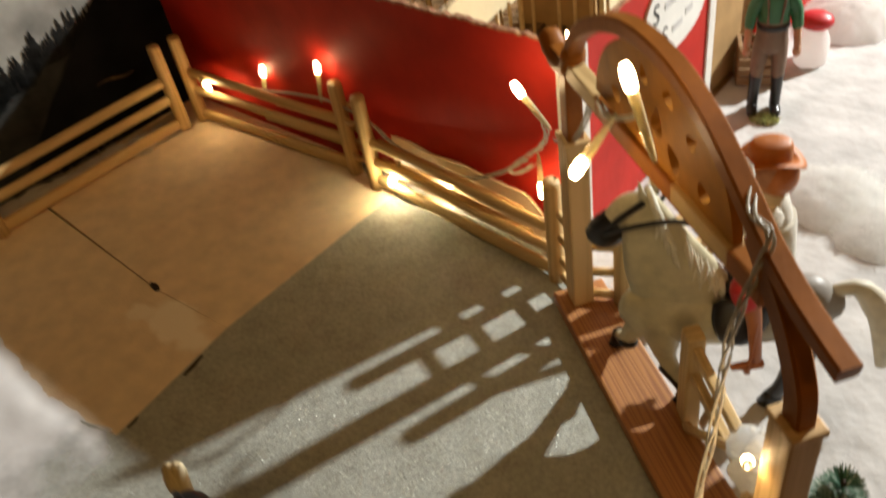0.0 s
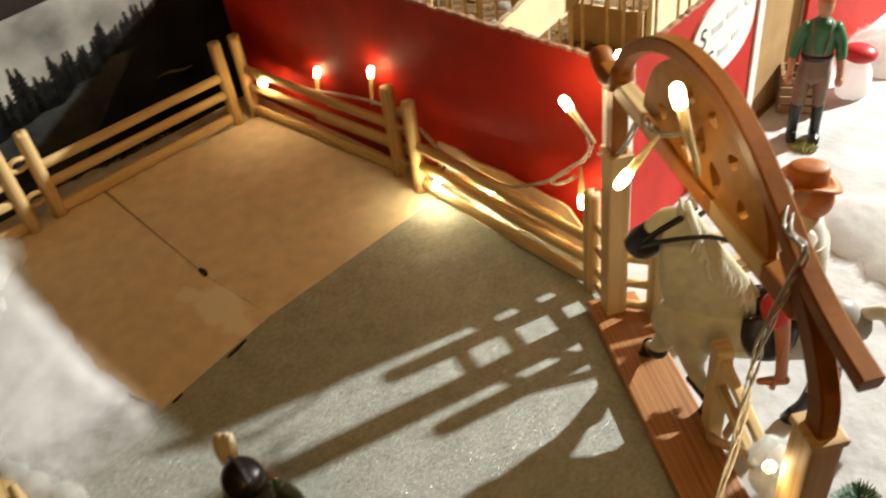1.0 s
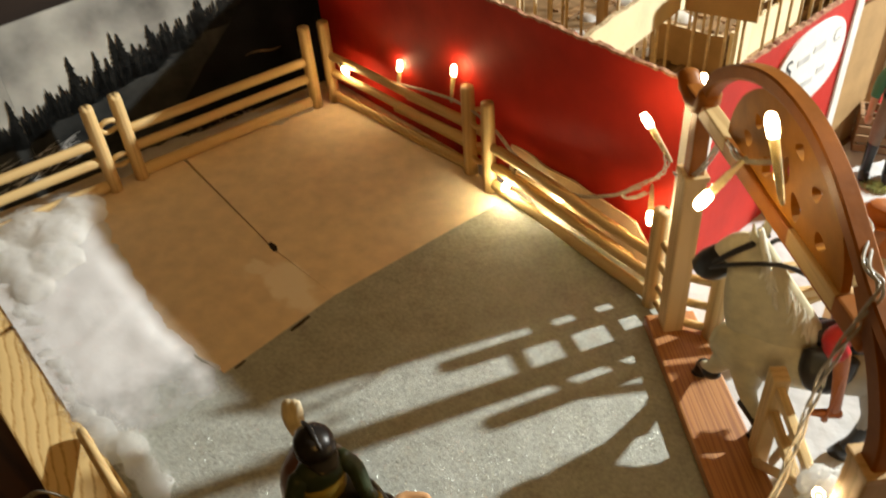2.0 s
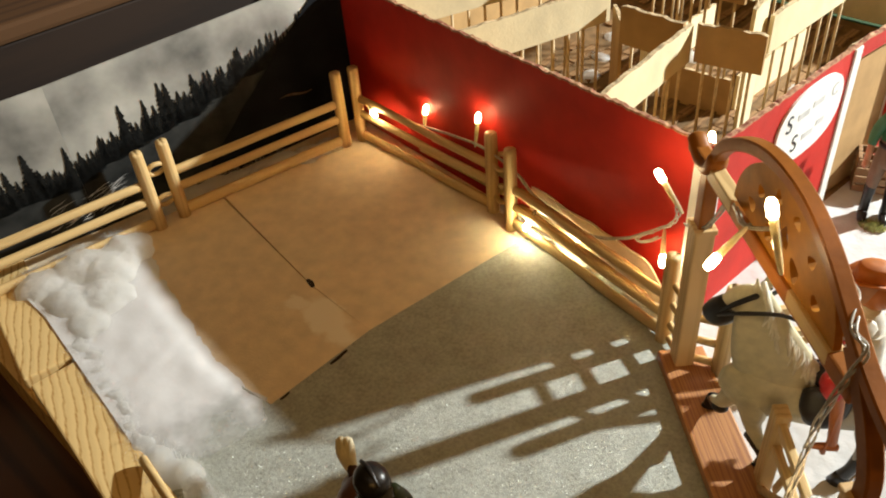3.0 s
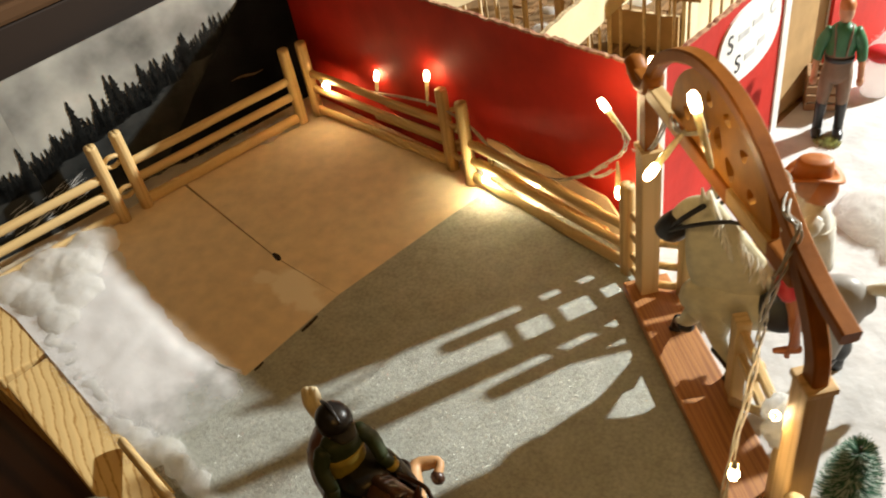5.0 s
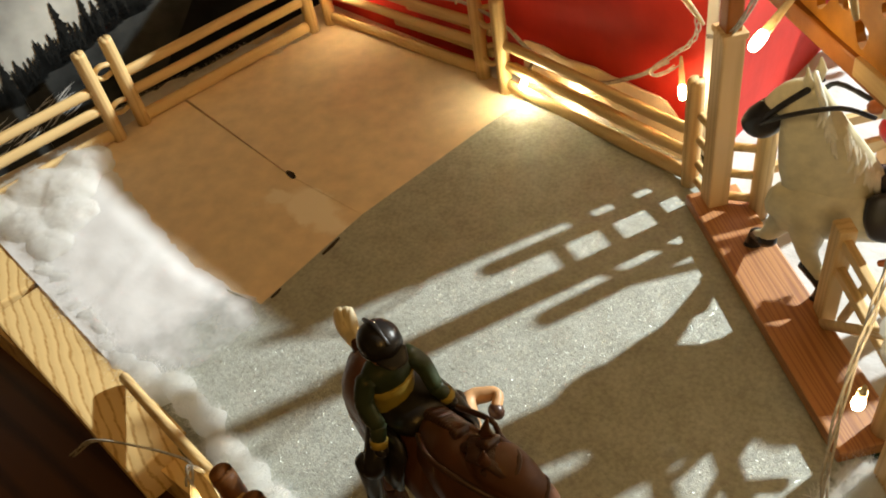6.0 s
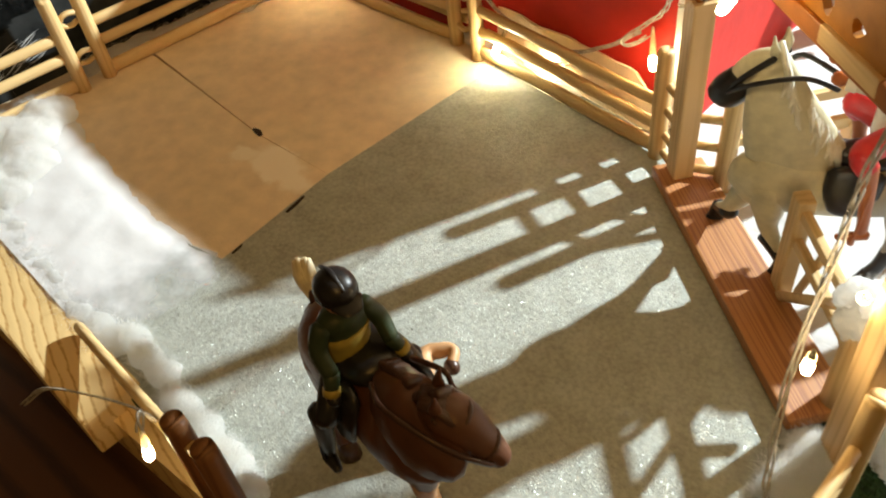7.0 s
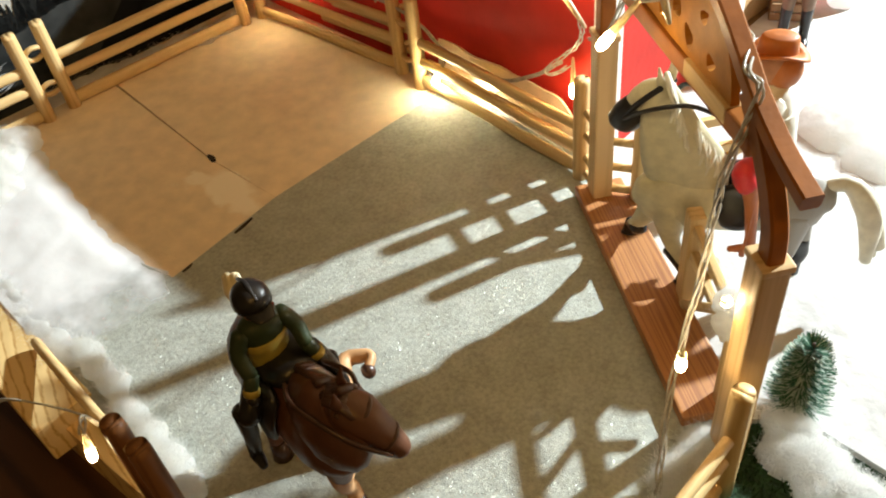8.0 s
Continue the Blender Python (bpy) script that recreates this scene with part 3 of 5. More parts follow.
def pierced_disc():
    """Fretwork plate inside the bow with round and leaf-shaped holes."""
    bm = bmesh.new()
    cx, cz, rx, rz = 0.092, 0.166, 0.056, 0.0435
    loops = [[(cx + rx * math.cos(math.pi * k / 40), cz + 0.004 + rz * math.sin(math.pi * k / 40)) for k in range(41)]]
    for a, f, hr, hz_ in ((14, 0.66, 0.0036, 0.0036), (47, 0.68, 0.0030, 0.0036), (78, 0.68, 0.0036, 0.0030), (108, 0.68, 0.0030, 0.0036), (140, 0.68, 0.0036, 0.0030), (166, 0.66, 0.0036, 0.0036),
                         (30, 0.30, 0.0060, 0.0036), (90, 0.34, 0.0040, 0.0060), (150, 0.30, 0.0060, 0.0036)):
        hx_, hc = cx + rx * f * math.cos(radians(a)), cz + 0.007 + rz * f * math.sin(radians(a))
        ca, sa = math.cos(radians(a)), math.sin(radians(a))
        hole = []
        for k in range(14):
            an = 2 * math.pi * k / 14
            u, w = 1.2 * hz_ * math.cos(an), 1.0 * hr * math.sin(an) * (1 - 0.6 * math.cos(an))
            hole.append((hx_ + u * ca - w * sa, hc + (u * sa + w * ca) * 0.85))
        loops.append(hole)
    es = []
    for lp in loops:
        vs = [bm.verts.new((x, -0.0018, z)) for x, z in lp]
        es += [bm.edges.new((vs[k], vs[(k + 1) % len(vs)])) for k in range(len(vs))]
    bmesh.ops.triangle_fill(bm, use_beauty=True, use_dissolve=False, edges=es, normal=(0, -1, 0))
    r = bmesh.ops.extrude_face_region(bm, geom=bm.faces[:])
    bmesh.ops.translate(bm, vec=(0, 0.0036, 0), verts=[g for g in r["geom"] if isinstance(g, bmesh.types.BMVert)])
    return bm


part("fret_disc", pierced_disc(), M_FRET, gate, "pierced brown plastic disc")

bm = bmesh.new()
box(bm, (0, 0, 0.0), (0.182, 0.031, 0.008), bevel=0.0012)
thr = thing("threshold", bm, M_THRESH, "red-brown wooden plank lying under the gate", "plank")
thr.matrix_basis = along((0.372, -0.049), (0.506, -0.1685), 0.0015)


def gate_leaf(a, b, height, label):
    """A leaf of two cross rails, a low brace and hinge hooks."""
    root = empty("gate_leaf", label, "gate", "gate leaves")
    root.matrix_basis = along(a, b)
    L = math.hypot(b[0] - a[0], b[1] - a[1])
    bm = bmesh.new()
    loft(bm, [(0, 0, 0.002, 0.0056, 0.0056), (0, 0, height, 0.0054, 0.0054), (0, 0, height + 0.0015, 0.0046, 0.0046)], 0, 14, 2, up=(0, 1, 0), dome=0)
    part("post", bm, M_FENCE, root)
    bm = bmesh.new()
    box(bm, (L - 0.004, -0.005, 0.004), (L + 0.006, 0.005, height * 0.95), bevel=0.001)
    part("post", bm, M_FENCE, root)
    for z in (0.036, 0.057):
        bm = bmesh.new()
        box(bm, (0.004, -0.0022, z - 0.003), (L - 0.003, 0.0022, z + 0.003), bevel=0.0008)
        part("rail", bm, M_RAIL, root)
    bm = bmesh.new()
    loft(bm, [(0.004, 0.0, 0.008, 0.0020, 0.0030), (L - 0.004, 0.0, 0.034, 0.0020, 0.0030)], 0, 8, 1)
    part("brace", bm, M_RAIL, root)
    for z in (0.014, 0.031, 0.050):
        bm = bmesh.new()
        reach = root.matrix_basis.inverted() @ V(0.393, -0.044, z)
        tube(bm, (0, 0, z), tuple(reach), 0.0026, seg=10)
        part("hook", bm, M_RAIL, root, "wooden hinge hook")
    return root


def braced_leaf(a, b, height, label):
    """A leaf with a tall flat post, two cross rails and slanting braces."""
    root = empty("gate_leaf", label, "gate", "gate leaves")
    root.matrix_basis = along(a, b)
    L = math.hypot(b[0] - a[0], b[1] - a[1])
    bm = bmesh.new()
    loft(bm, [(0, 0, 0.002, 0.0058, 0.0058), (0, 0, height - 0.008, 0.0056, 0.0056), (0, 0, height - 0.0065, 0.0048, 0.0048)], 0, 14, 2, up=(0, 1, 0), dome=0)
    part("post", bm, M_FENCE, root)
    bm = bmesh.new()
    box(bm, (L - 0.0050, -0.0042, 0.0025), (L + 0.0050, 0.0042, height), bevel=0.0012)
    part("post", bm, M_FENCE, root)
    for z in (0.0445, 0.0625):
        bm = bmesh.new()
        box(bm, (0.004, -0.0022, z - 0.0028), (L - 0.004, 0.0022, z + 0.0028), bevel=0.0008)
        part("rail", bm, M_RAIL, root)
    for (x0, z0), (x1, z1), y in (((L - 0.004, 0.006), (0.014, 0.060), 0.0036), ((L - 0.010, 0.013), (0.045, 0.060), -0.0034), ((0.012, 0.034), (0.022, 0.044), -0.0030)):
        bm = bmesh.new()
        loft(bm, [(x0, y, z0, 0.0016, 0.0027), (x1, y, z1, 0.0016, 0.0027)], 0, 8, 1)
        part("brace", bm, M_RAIL, root)
    return root


gate_leaf((0.4115, -0.0375), (0.4602, 0.0185), 0.075, "tan wooden gate leaf swung open beside the pillar")
braced_leaf((0.5190, -0.1480), (0.4720, -0.0960), 0.070, "tan wooden gate leaf standing half open over the threshold")

# ---- front border planks ----
for a, b, w, lab in (((0.234, -0.3296), (0.060, -0.312), 0.034, "pale pine plank with strong grain edging the ring"), ((0.055, -0.3115), (-0.20, -0.262), 0.036, "pale pine plank end with straight grain edging the ring")):
    bm = bmesh.new()
    L = math.hypot(b[0] - a[0], b[1] - a[1])
    box(bm, (0, 0, -0.024), (L, w, 0.004), bevel=0.0015)
    ob = thing("border_plank", bm, M_PLANK, lab, "plank", "border planks")
    ob.matrix_basis = along(a, b)


# ---- printed backdrop behind the ring ----
M_SKY = mat("printed_sky", (0.46, 0.46, 0.42), 0.4, spec=0.2, vary=0.25, scale=13, bump=0, second=(0.10, 0.10, 0.095))
M_PINE = mat("printed_pines", (0.010, 0.011, 0.011), 0.5, spec=0.12, vary=0.3, scale=120, bump=0)
M_FIELD = mat("printed_field", (0.030, 0.032, 0.031), 0.6, spec=0.12, vary=0.4, scale=40, bump=0, second=(0.008, 0.009, 0.009))
M_STREAK = mat("printed_snow", (0.60, 0.60, 0.58), 0.4, vary=0.3, scale=90, bump=0)
backdrop = empty("backdrop", "grey printed forest panorama standing behind the fence", "picture", kind="structure")


def print_sheet(a, b, height, seed, lev0, lev1, snowy):
    """One flat sheet of the panorama from a to b."""
    r = random.Random(seed)
    L = math.hypot(b[0] - a[0], b[1] - a[1])
    m = along(a, b)
    bm = bmesh.new()
    rim = lambda f: height[0] + (height[1] - height[0]) * f
    slab(bm, [(0, -0.003), (L, -0.003), (L, rim(1)), (0, rim(0))], 0, 0.0012)
    bmesh.ops.rotate(bm, verts=bm.verts[:], matrix=Matrix.Rotation(radians(90), 3, "X"))
    sheet = part("sheet", bm, M_SKY, backdrop)
    sheet.matrix_basis = m
    hor = lambda x: min(rim(x / L) - 0.001, lev0 + (lev1 - lev0) * (x / L) + 0.008 * noise.noise((x * 14, seed, 0)) + 0.004 * noise.noise((x * 60, seed, 3)))
    # field below the wood
    bm = bmesh.new()
    n = 80
    top = [bm.verts.new((L * i / n, -0.0016, hor(L * i / n))) for i in range(n + 1)]
    low = [bm.verts.new((L * i / n, -0.0016, 0.0)) for i in range(n + 1)]
    for i in range(n):
        bm.faces.new((low[i], low[i + 1], top[i + 1], top[i]))
    f = part("field", bm, M_FIELD, backdrop, "printed dark field")
    f.matrix_basis = m
    # pines: ragged outlines, close together
    bm = bmesh.new()
    x = 0.0
    while x < L:
        big = r.random() < 0.10
        h = r.uniform(0.024, 0.034) if big else r.uniform(0.006, 0.018)
        h = min(h, rim(x / L) - hor(x) - 0.001)
        if h < 0.002:
            x += 0.003
            continue
        w = (h + 0.012) * r.uniform(0.17, 0.26)
        z0 = hor(x) - 0.012
        tiers = 11
        for side in (-1, 1):
            prev = bm.verts.new((x, -0.0018, z0))
            left = [prev]
            for k in range(tiers):
                f0 = k / tiers
                wide = w * (1 - f0) ** 0.9 * r.uniform(0.7, 1.35)
                left.append(bm.verts.new((min(L, max(0, x + side * wide)), -0.0018, z0 + (h + 0.012) * (f0 + 0.02))))
                left.append(bm.verts.new((min(L, max(0, x + side * wide * 0.55)), -0.0018, z0 + (h + 0.012) * (f0 + 0.06))))
            tip = bm.verts.new((x, -0.0018, z0 + h + 0.012))
            left.append(tip)
            axis = [bm.verts.new((x, -0.0018, v.co.z)) for v in left]
            for i in range(len(left) - 1):
                try:
                    bm.faces.new((axis[i], left[i], left[i + 1], axis[i + 1]))
                except ValueError:
                    pass
        x += w * r.uniform(0.35, 0.8)
    p = part("treeline", bm, M_PINE, backdrop, "printed dark pine wood")
    p.matrix_basis = m
    # pale streaks of snow in the field
    bm = bmesh.new()
    for k in range(26):
        x = r.uniform(-0.004, 0.022) if snowy else L - r.uniform(0.004, 0.045)
        z = r.uniform(0.014, 0.036)
        ln, th, sl = r.uniform(0.006, 0.022), r.uniform(0.0003, 0.0011), r.uniform(0.22, 0.42)
        low, high = [], []
        for m_ in range(7):
            f = m_ / 6
            w = th * math.sin(math.pi * (0.06 + 0.88 * f)) * r.uniform(0.6, 1.3)
            px, pz = min(L, max(0, x + ln * f)), z + ln * sl * f + 0.0008 * math.sin(f * 5 + k)
            low.append(bm.verts.new((px, -0.0020, pz - w / 2)))
            high.append(bm.verts.new((px, -0.0020, pz + w / 2)))
        for m_ in range(6):
            bm.faces.new((low[m_], low[m_ + 1], high[m_ + 1], high[m_]))
    s = part("snow_streak", bm, M_STREAK, backdrop, "pale printed streaks")
    s.matrix_basis = m


BC = (-0.0726, -0.220)
print_sheet(BC, (-0.026, 0.075), (0.139, 0.150), 3, 0.060, 0.126, True)
print_sheet((-0.125, -0.45), BC, (0.132, 0.139), 8, 0.046, 0.060, False)

# stable's shadow on the dark field, painted black over the end of the panorama
bm = bmesh.new()
n = 60
edge = []
for k in range(n + 1):
    f = k / n
    x = 0.098 + 0.150 * f
    edge.append((x, min(0.148, 0.006 + 0.140 * f ** 0.93 + 0.0016 * noise.noise((x * 70, 3, 1)))))
top = [bm.verts.new((x, -0.0030, z)) for x, z in edge]
low = [bm.verts.new((x, -0.0030, 0.0)) for x, z in edge]
for k in range(n):
    bm.faces.new((low[k], low[k + 1], top[k + 1], top[k]))
bm.faces.new([bm.verts.new(p) for p in ((0.248, -0.0030, 0.0), (0.2985, -0.0030, 0.0), (0.2985, -0.0030, 0.149), (0.248, -0.0030, 0.1465))])
# near-black colour carries the cast shadow
M_SHADOW_WEDGE = mat("stable_shadow_black", (0.010, 0.011, 0.013), 0.8, spec=0.05, vary=0.3, scale=25, bump=0.05)
shadow_wedge = part("shadow_wedge", bm, M_SHADOW_WEDGE, backdrop, "stable's shadow painted black over the dark printed field")
shadow_wedge.matrix_basis = along(BC, (-0.026, 0.075))
bm = bmesh.new()
low, high = [], []
for k in range(13):
    f = k / 12
    x, z = 0.187 + 0.034 * f, 0.0535 - 0.003 * f + 0.0012 * math.sin(f * 6)
    w = 0.0016 * math.sin(math.pi * (0.05 + 0.9 * f))
    low.append(bm.verts.new((x, -0.0033, z - w)))
    high.append(bm.verts.new((x, -0.0033, z + w * 0.6)))
for k in range(12):
    bm.faces.new((low[k], low[k + 1], high[k + 1], high[k]))
part("snow_streak", bm, mat("faint_streak", (0.16, 0.11, 0.06), 0.5, vary=0.3, scale=200, bump=0), backdrop, "faint printed streak").matrix_basis = along(BC, (-0.026, 0.075))

# dark cabinet behind the picture
M_CABINET = grain("cabinet_wood", (0.024, 0.011, 0.005), (0.013, 0.006, 0.003), 0.75, "X", 120, 0.08, 0.1)
cab = empty("cabinet", "dark brown wooden cabinet standing behind the picture", "cabinet")
cab.matrix_basis = along((-0.16, -0.50), (-0.075, 0.30), -0.05)
bm = bmesh.new()
box(bm, (-0.3, 0.0, 0.0), (1.0, 0.35, 0.206), bevel=0.003)
part("body", bm, M_CABINET, cab)
bm = bmesh.new()
box(bm, (-0.3, -0.004, 0.206), (1.0, 0.35, 0.222), bevel=0.004)
M_HONEY = grain("honey_wood", (0.10, 0.045, 0.016), (0.06, 0.026, 0.010), 0.85, "X", 120, 0.08, 0.1)
part("top", bm, M_HONEY, cab, "dull brown wooden top")

# ---- cardboard stable ----
stable = empty("toy_stable", "open-topped red cardboard toy stable with barred stalls", "stable")
stable.matrix_basis = Matrix.Translation((0.0055, -0.011, 0)) @ Matrix.Diagonal((1, 1, 1.06, 1))
SF, SC, SD = (-0.066, 0.056), (0.3625, 0.0105), (0.3755, 0.19)
WH = 0.136


def card_wall(name, a, b, z0, z1, mats, thick=0.003, lab="", out=-1, parent=None):
    """A sheet of card with a torn top edge. mats: card, edge."""
    L = math.hypot(b[0] - a[0], b[1] - a[1])
    bm = bmesh.new()
    n = max(8, int(L / 0.004))
    r = random.Random(int(L * 1e5) + int(z1 * 1000))
    cols = []
    for i in range(n + 1):
        x = L * i / n
        zt = z1 + r.uniform(-0.0009, 0.0007)
        cols.append([bm.verts.new((x, y, z)) for y, z in ((0, z0), (0, zt - 0.0016), (0, zt), (-out * thick, zt + r.uniform(-0.0005, 0.0005)), (-out * thick, z0))])
    for c0, c1 in zip(cols, cols[1:]):
        for k in range(5):
            f = bm.faces.new((c0[k], c1[k], c1[(k + 1) % 5], c0[(k + 1) % 5]))
            f.material_index = {0: 0, 1: 1, 2: 1, 3: 2, 4: 0}[k]
    bm.faces.new(cols[0]); bm.faces.new(list(reversed(cols[-1])))
    ob = part(name, bm, mats, parent or stable, lab)
    ob.matrix_basis = along(a, b)
    return ob


R3 = [M_RED, M_TORNRED, M_CARD]
card_wall("wall_panel", SF, SC, 0.0, WH, R3, lab="red painted cardboard wall with torn top edge", out=-1)
side = card_wall("wall_panel", SC, SD, 0.0, WH, R3, lab="red painted cardboard gable wall with a sign", out=-1)
def gable(s_):
    """The point at s_ along the gable wall's foot."""
    return (SC[0] + 0.0722 * s_ + 0.08 * max(0, s_ - 0.18), SC[1] + 0.9974 * s_)


card_wall("wall_panel", gable(0.248), gable(0.52), 0.0, WH, R3, lab="red painted cardboard wall beyond the doorway")
card_wall("wall_panel", (-0.066, 0.058), (-0.04, 0.52), 0.0, WH, [M_CARD, M_TORN, M_CARD])
card_wall("wall_panel", (-0.04, 0.524), gable(0.52), 0.0, WH, [M_CREAM, M_TORN, M_CARD])
# lintel over the doorway
card_wall("lintel", gable(0.1805), gable(0.2475), WH - 0.013, WH, R3)
# white corner trims
for p, q, w in ((SC, SD, 0.0), (SC, SD, 0.168), (SC, SD, 0.250)):
    bm = bmesh.new()
    box(bm, (w, -0.0016, 0.0), (w + 0.010, 0.0, WH - 0.002), bevel=0.0005)
    t = part("trim", bm, M_WHITE, stable, "white painted corner trim")
    t.matrix_basis = along(p, q)
bm = bmesh.new()
box(bm, (0.4185, -0.0018, 0.0), (0.4255, -0.0004, WH - 0.004), bevel=0.0005)
t = part("trim", bm, M_WHITE, stable, "white painted corner trim")
t.matrix_basis = along(SF, SC)
# sign: an oval paper with worn brush letters
bm = bmesh.new()
o = []
for k in range(48):
    an = 2 * math.pi * k / 48
    sx = math.copysign(abs(math.cos(an)) ** 0.8, math.cos(an))
    sz = math.copysign(abs(math.sin(an)) ** 0.8, math.sin(an))
    o.append((0.117 + 0.043 * sx, 0.104 + 0.0265 * sz))
f = [bm.verts.new((x, -0.0018, z)) for x, z in o]
g = [bm.verts.new((x, -0.0002, z)) for x, z in o]
bm.faces.new(f)
for k in range(48):
    bm.faces.new((f[k], f[(k + 1) % 48], g[(k + 1) % 48], g[k]))
sign = part("sign", bm, M_PAPER, stable, "white oval paper sign with worn dark lettering")
sign.matrix_basis = along(SC, SD)


M_FADED = mat("faded_ink", (0.56, 0.56, 0.55), 0.7, bump=0)


def letter(txt, x, z, size):
    cu = bpy.data.curves.new("letter", "FONT")
    cu.body, cu.size, cu.extrude = txt, size, 0.0001
    tmp = bpy.data.objects.new("letter", cu)
    scene.collection.objects.link(tmp)
    bpy.context.view_layer.update()
    me = bpy.data.meshes.new_from_object(tmp)
    bpy.data.objects.remove(tmp)
    me.materials.clear()
    me.materials.append(M_INK)
    ob = new("letter", me)
    ob.parent = sign
    ob.matrix_basis = Matrix.Translation((x, -0.0020, z)) @ Matrix.Rotation(radians(90), 4, "X")
    return ob


letter("S", 0.084, 0.106, 0.018)
letter("S", 0.096, 0.087, 0.018)
letter("C", 0.142, 0.110, 0.013).data.materials[0] = M_FADED
for x, z, w in ((0.099, 0.110, 0.014), (0.118, 0.112, 0.014), (0.110, 0.091, 0.014), (0.128, 0.094, 0.010)):
    bm = bmesh.new()
    box(bm, (x, -0.0021, z), (x + w, -0.0018, z + 0.0045))
    part("faded_word", bm, M_FADED, sign)

# floor of the stalls
bm = bmesh.new()
slab(bm, [(-0.062, 0.06), (0.358, 0.0155), (0.408, 0.515), (-0.038, 0.515)], -0.003, 0.001)
part("stall_floor", bm, mat("stall_floor_card", (0.20, 0.115, 0.05), 0.8, vary=0.2, scale=60, bump=0.2), stable, "brown card floor")
rng = random.Random(11)
tile_me = []
for k in range(4):
    bm = bmesh.new()
    box(bm, (0, 0, 0), (0.022, 0.010, 0.0022), bevel=0.0005)
    tile_me.append(mesh_of("floor_tile", bm, M_FLOORTILE))
for i in range(15):
    for j in range(18):
        x, y = 0.055 + i * 0.0185, 0.075 + j * 0.0235
        if rng.random() < 0.12 or not (0.05 < x < 0.335):
            continue
        ob = new("floor_tile", rng.choice(tile_me))
        ob.parent = stable
        ob.matrix_basis = Matrix.Translation((x + rng.uniform(-.001, .001), y + rng.uniform(-.001, .001), 0.0012)) @ Matrix.Rotation(radians(90) + rng.uniform(-0.08, 0.08), 4, "Z")


def stall_partition(a, b, top=0.135, cap=0.030, low=0.036, cream=True, bars=8):
    """Card board above, round bars, card board below."""
    root = new("partition")
    root.parent = stable
    root.matrix_basis = along(a, b)
    L = math.hypot(b[0] - a[0], b[1] - a[1])
    face = M_CREAM if cream else M_CARD
    r = random.Random(int(L * 9999))
    for z0, z1, nm in ((top - cap, top, "top_board"), (0.001, low, "low_board")):
        bm = bmesh.new()
        n = int(L / 0.005) + 2
        cols = []
        for i in range(n + 1):
            x = L * i / n
            e = r.uniform(-0.0008, 0.0008)
            cols.append([bm.verts.new((x, y, z)) for y, z in ((-0.0018, z0), (-0.0018, z1 + e), (0.0018, z1 + e), (0.0018, z0))])
        for c0, c1 in zip(cols, cols[1:]):
            for k in range(4):
                f = bm.faces.new((c0[k], c1[k], c1[(k + 1) % 4], c0[(k + 1) % 4]))
                f.material_index = 1 if k == 1 else 0
        bm.faces.new(cols[0]); bm.faces.new(list(reversed(cols[-1])))
        part(nm, bm, [face, M_TORN], root, "cut cardboard board")
    bm = bmesh.new()
    tube(bm, (0, 0, low - 0.004), (0, 0, top - cap + 0.004), 0.0013, seg=8)
    me = mesh_of("bar", bm, M_DOWEL)
    for k in range(bars):
        ob = new("bar", me)
        ob.parent = root
        ob.location.x = L * (k + 0.7) / (bars + 0.4)
    return root


stall_partition((0.128, 0.038), (0.172, 0.175), bars=9)
stall_partition((0.270, 0.024), (0.263, 0.150), bars=7)
stall_partition((0.203, 0.147), (0.259, 0.1465), cream=False, bars=3)
stall_partition((0.267, 0.153), (0.318, 0.163), cream=False, bars=4)
stall_partition((0.030, 0.050), (0.080, 0.180), bars=8)
stall_partition((0.080, 0.185), (0.150, 0.178), cream=False, bars=4)
stall_partition((0.305, 0.195), (0.312, 0.330), bars=7)
stall_partition((0.180, 0.260), (0.250, 0.265), cream=False, bars=5)
stall_partition((0.250, 0.275), (0.255, 0.40), bars=7)
stall_partition((0.150, 0.27), (0.155, 0.40), bars=7)
for a, b, top, mt in (((0.305, 0.165), (0.300, 0.198), 0.150, M_CREAM), ((0.240, 0.03), (0.346, 0.02), 0.05, M_CARD), ((0.176, 0.175), (0.20, 0.15), 0.12, M_CARD), ((0.322, 0.10), (0.345, 0.098), 0.045, M_CARD)):
    card_wall("stall_panel", a, b, 0.001, top, [mt, M_TORN, M_CARD], thick=0.003, lab="cut cardboard stall panel")
# closed card door set back in the doorway
inset = (-0.9974 * 0.006, 0.0722 * 0.006)
a, b = gable(0.177), gable(0.252)
card_wall("door", (a[0] + inset[0], a[1] + inset[1]), (b[0] + inset[0], b[1] + inset[1]), 0.002, WH - 0.006, [M_CARD, M_TORN, M_CARD], thick=0.003, lab="tan cardboard door closing the doorway")
# second paper sign on the wall beyond
bm = bmesh.new()
o = [(0.338 + 0.046 * math.cos(2 * math.pi * k / 40), 0.108 + 0.022 * math.sin(2 * math.pi * k / 40)) for k in range(40)]
f = [bm.verts.new((x, -0.0018, z)) for x, z in o]
g = [bm.verts.new((x, -0.0002, z)) for x, z in o]
bm.faces.new(f)
for k in range(40):
    bm.faces.new((f[k], f[(k + 1) % 40], g[(k + 1) % 40], g[k]))
part("sign", bm, M_PAPER, stable, "white oval paper sign").matrix_basis = along(SC, SD)


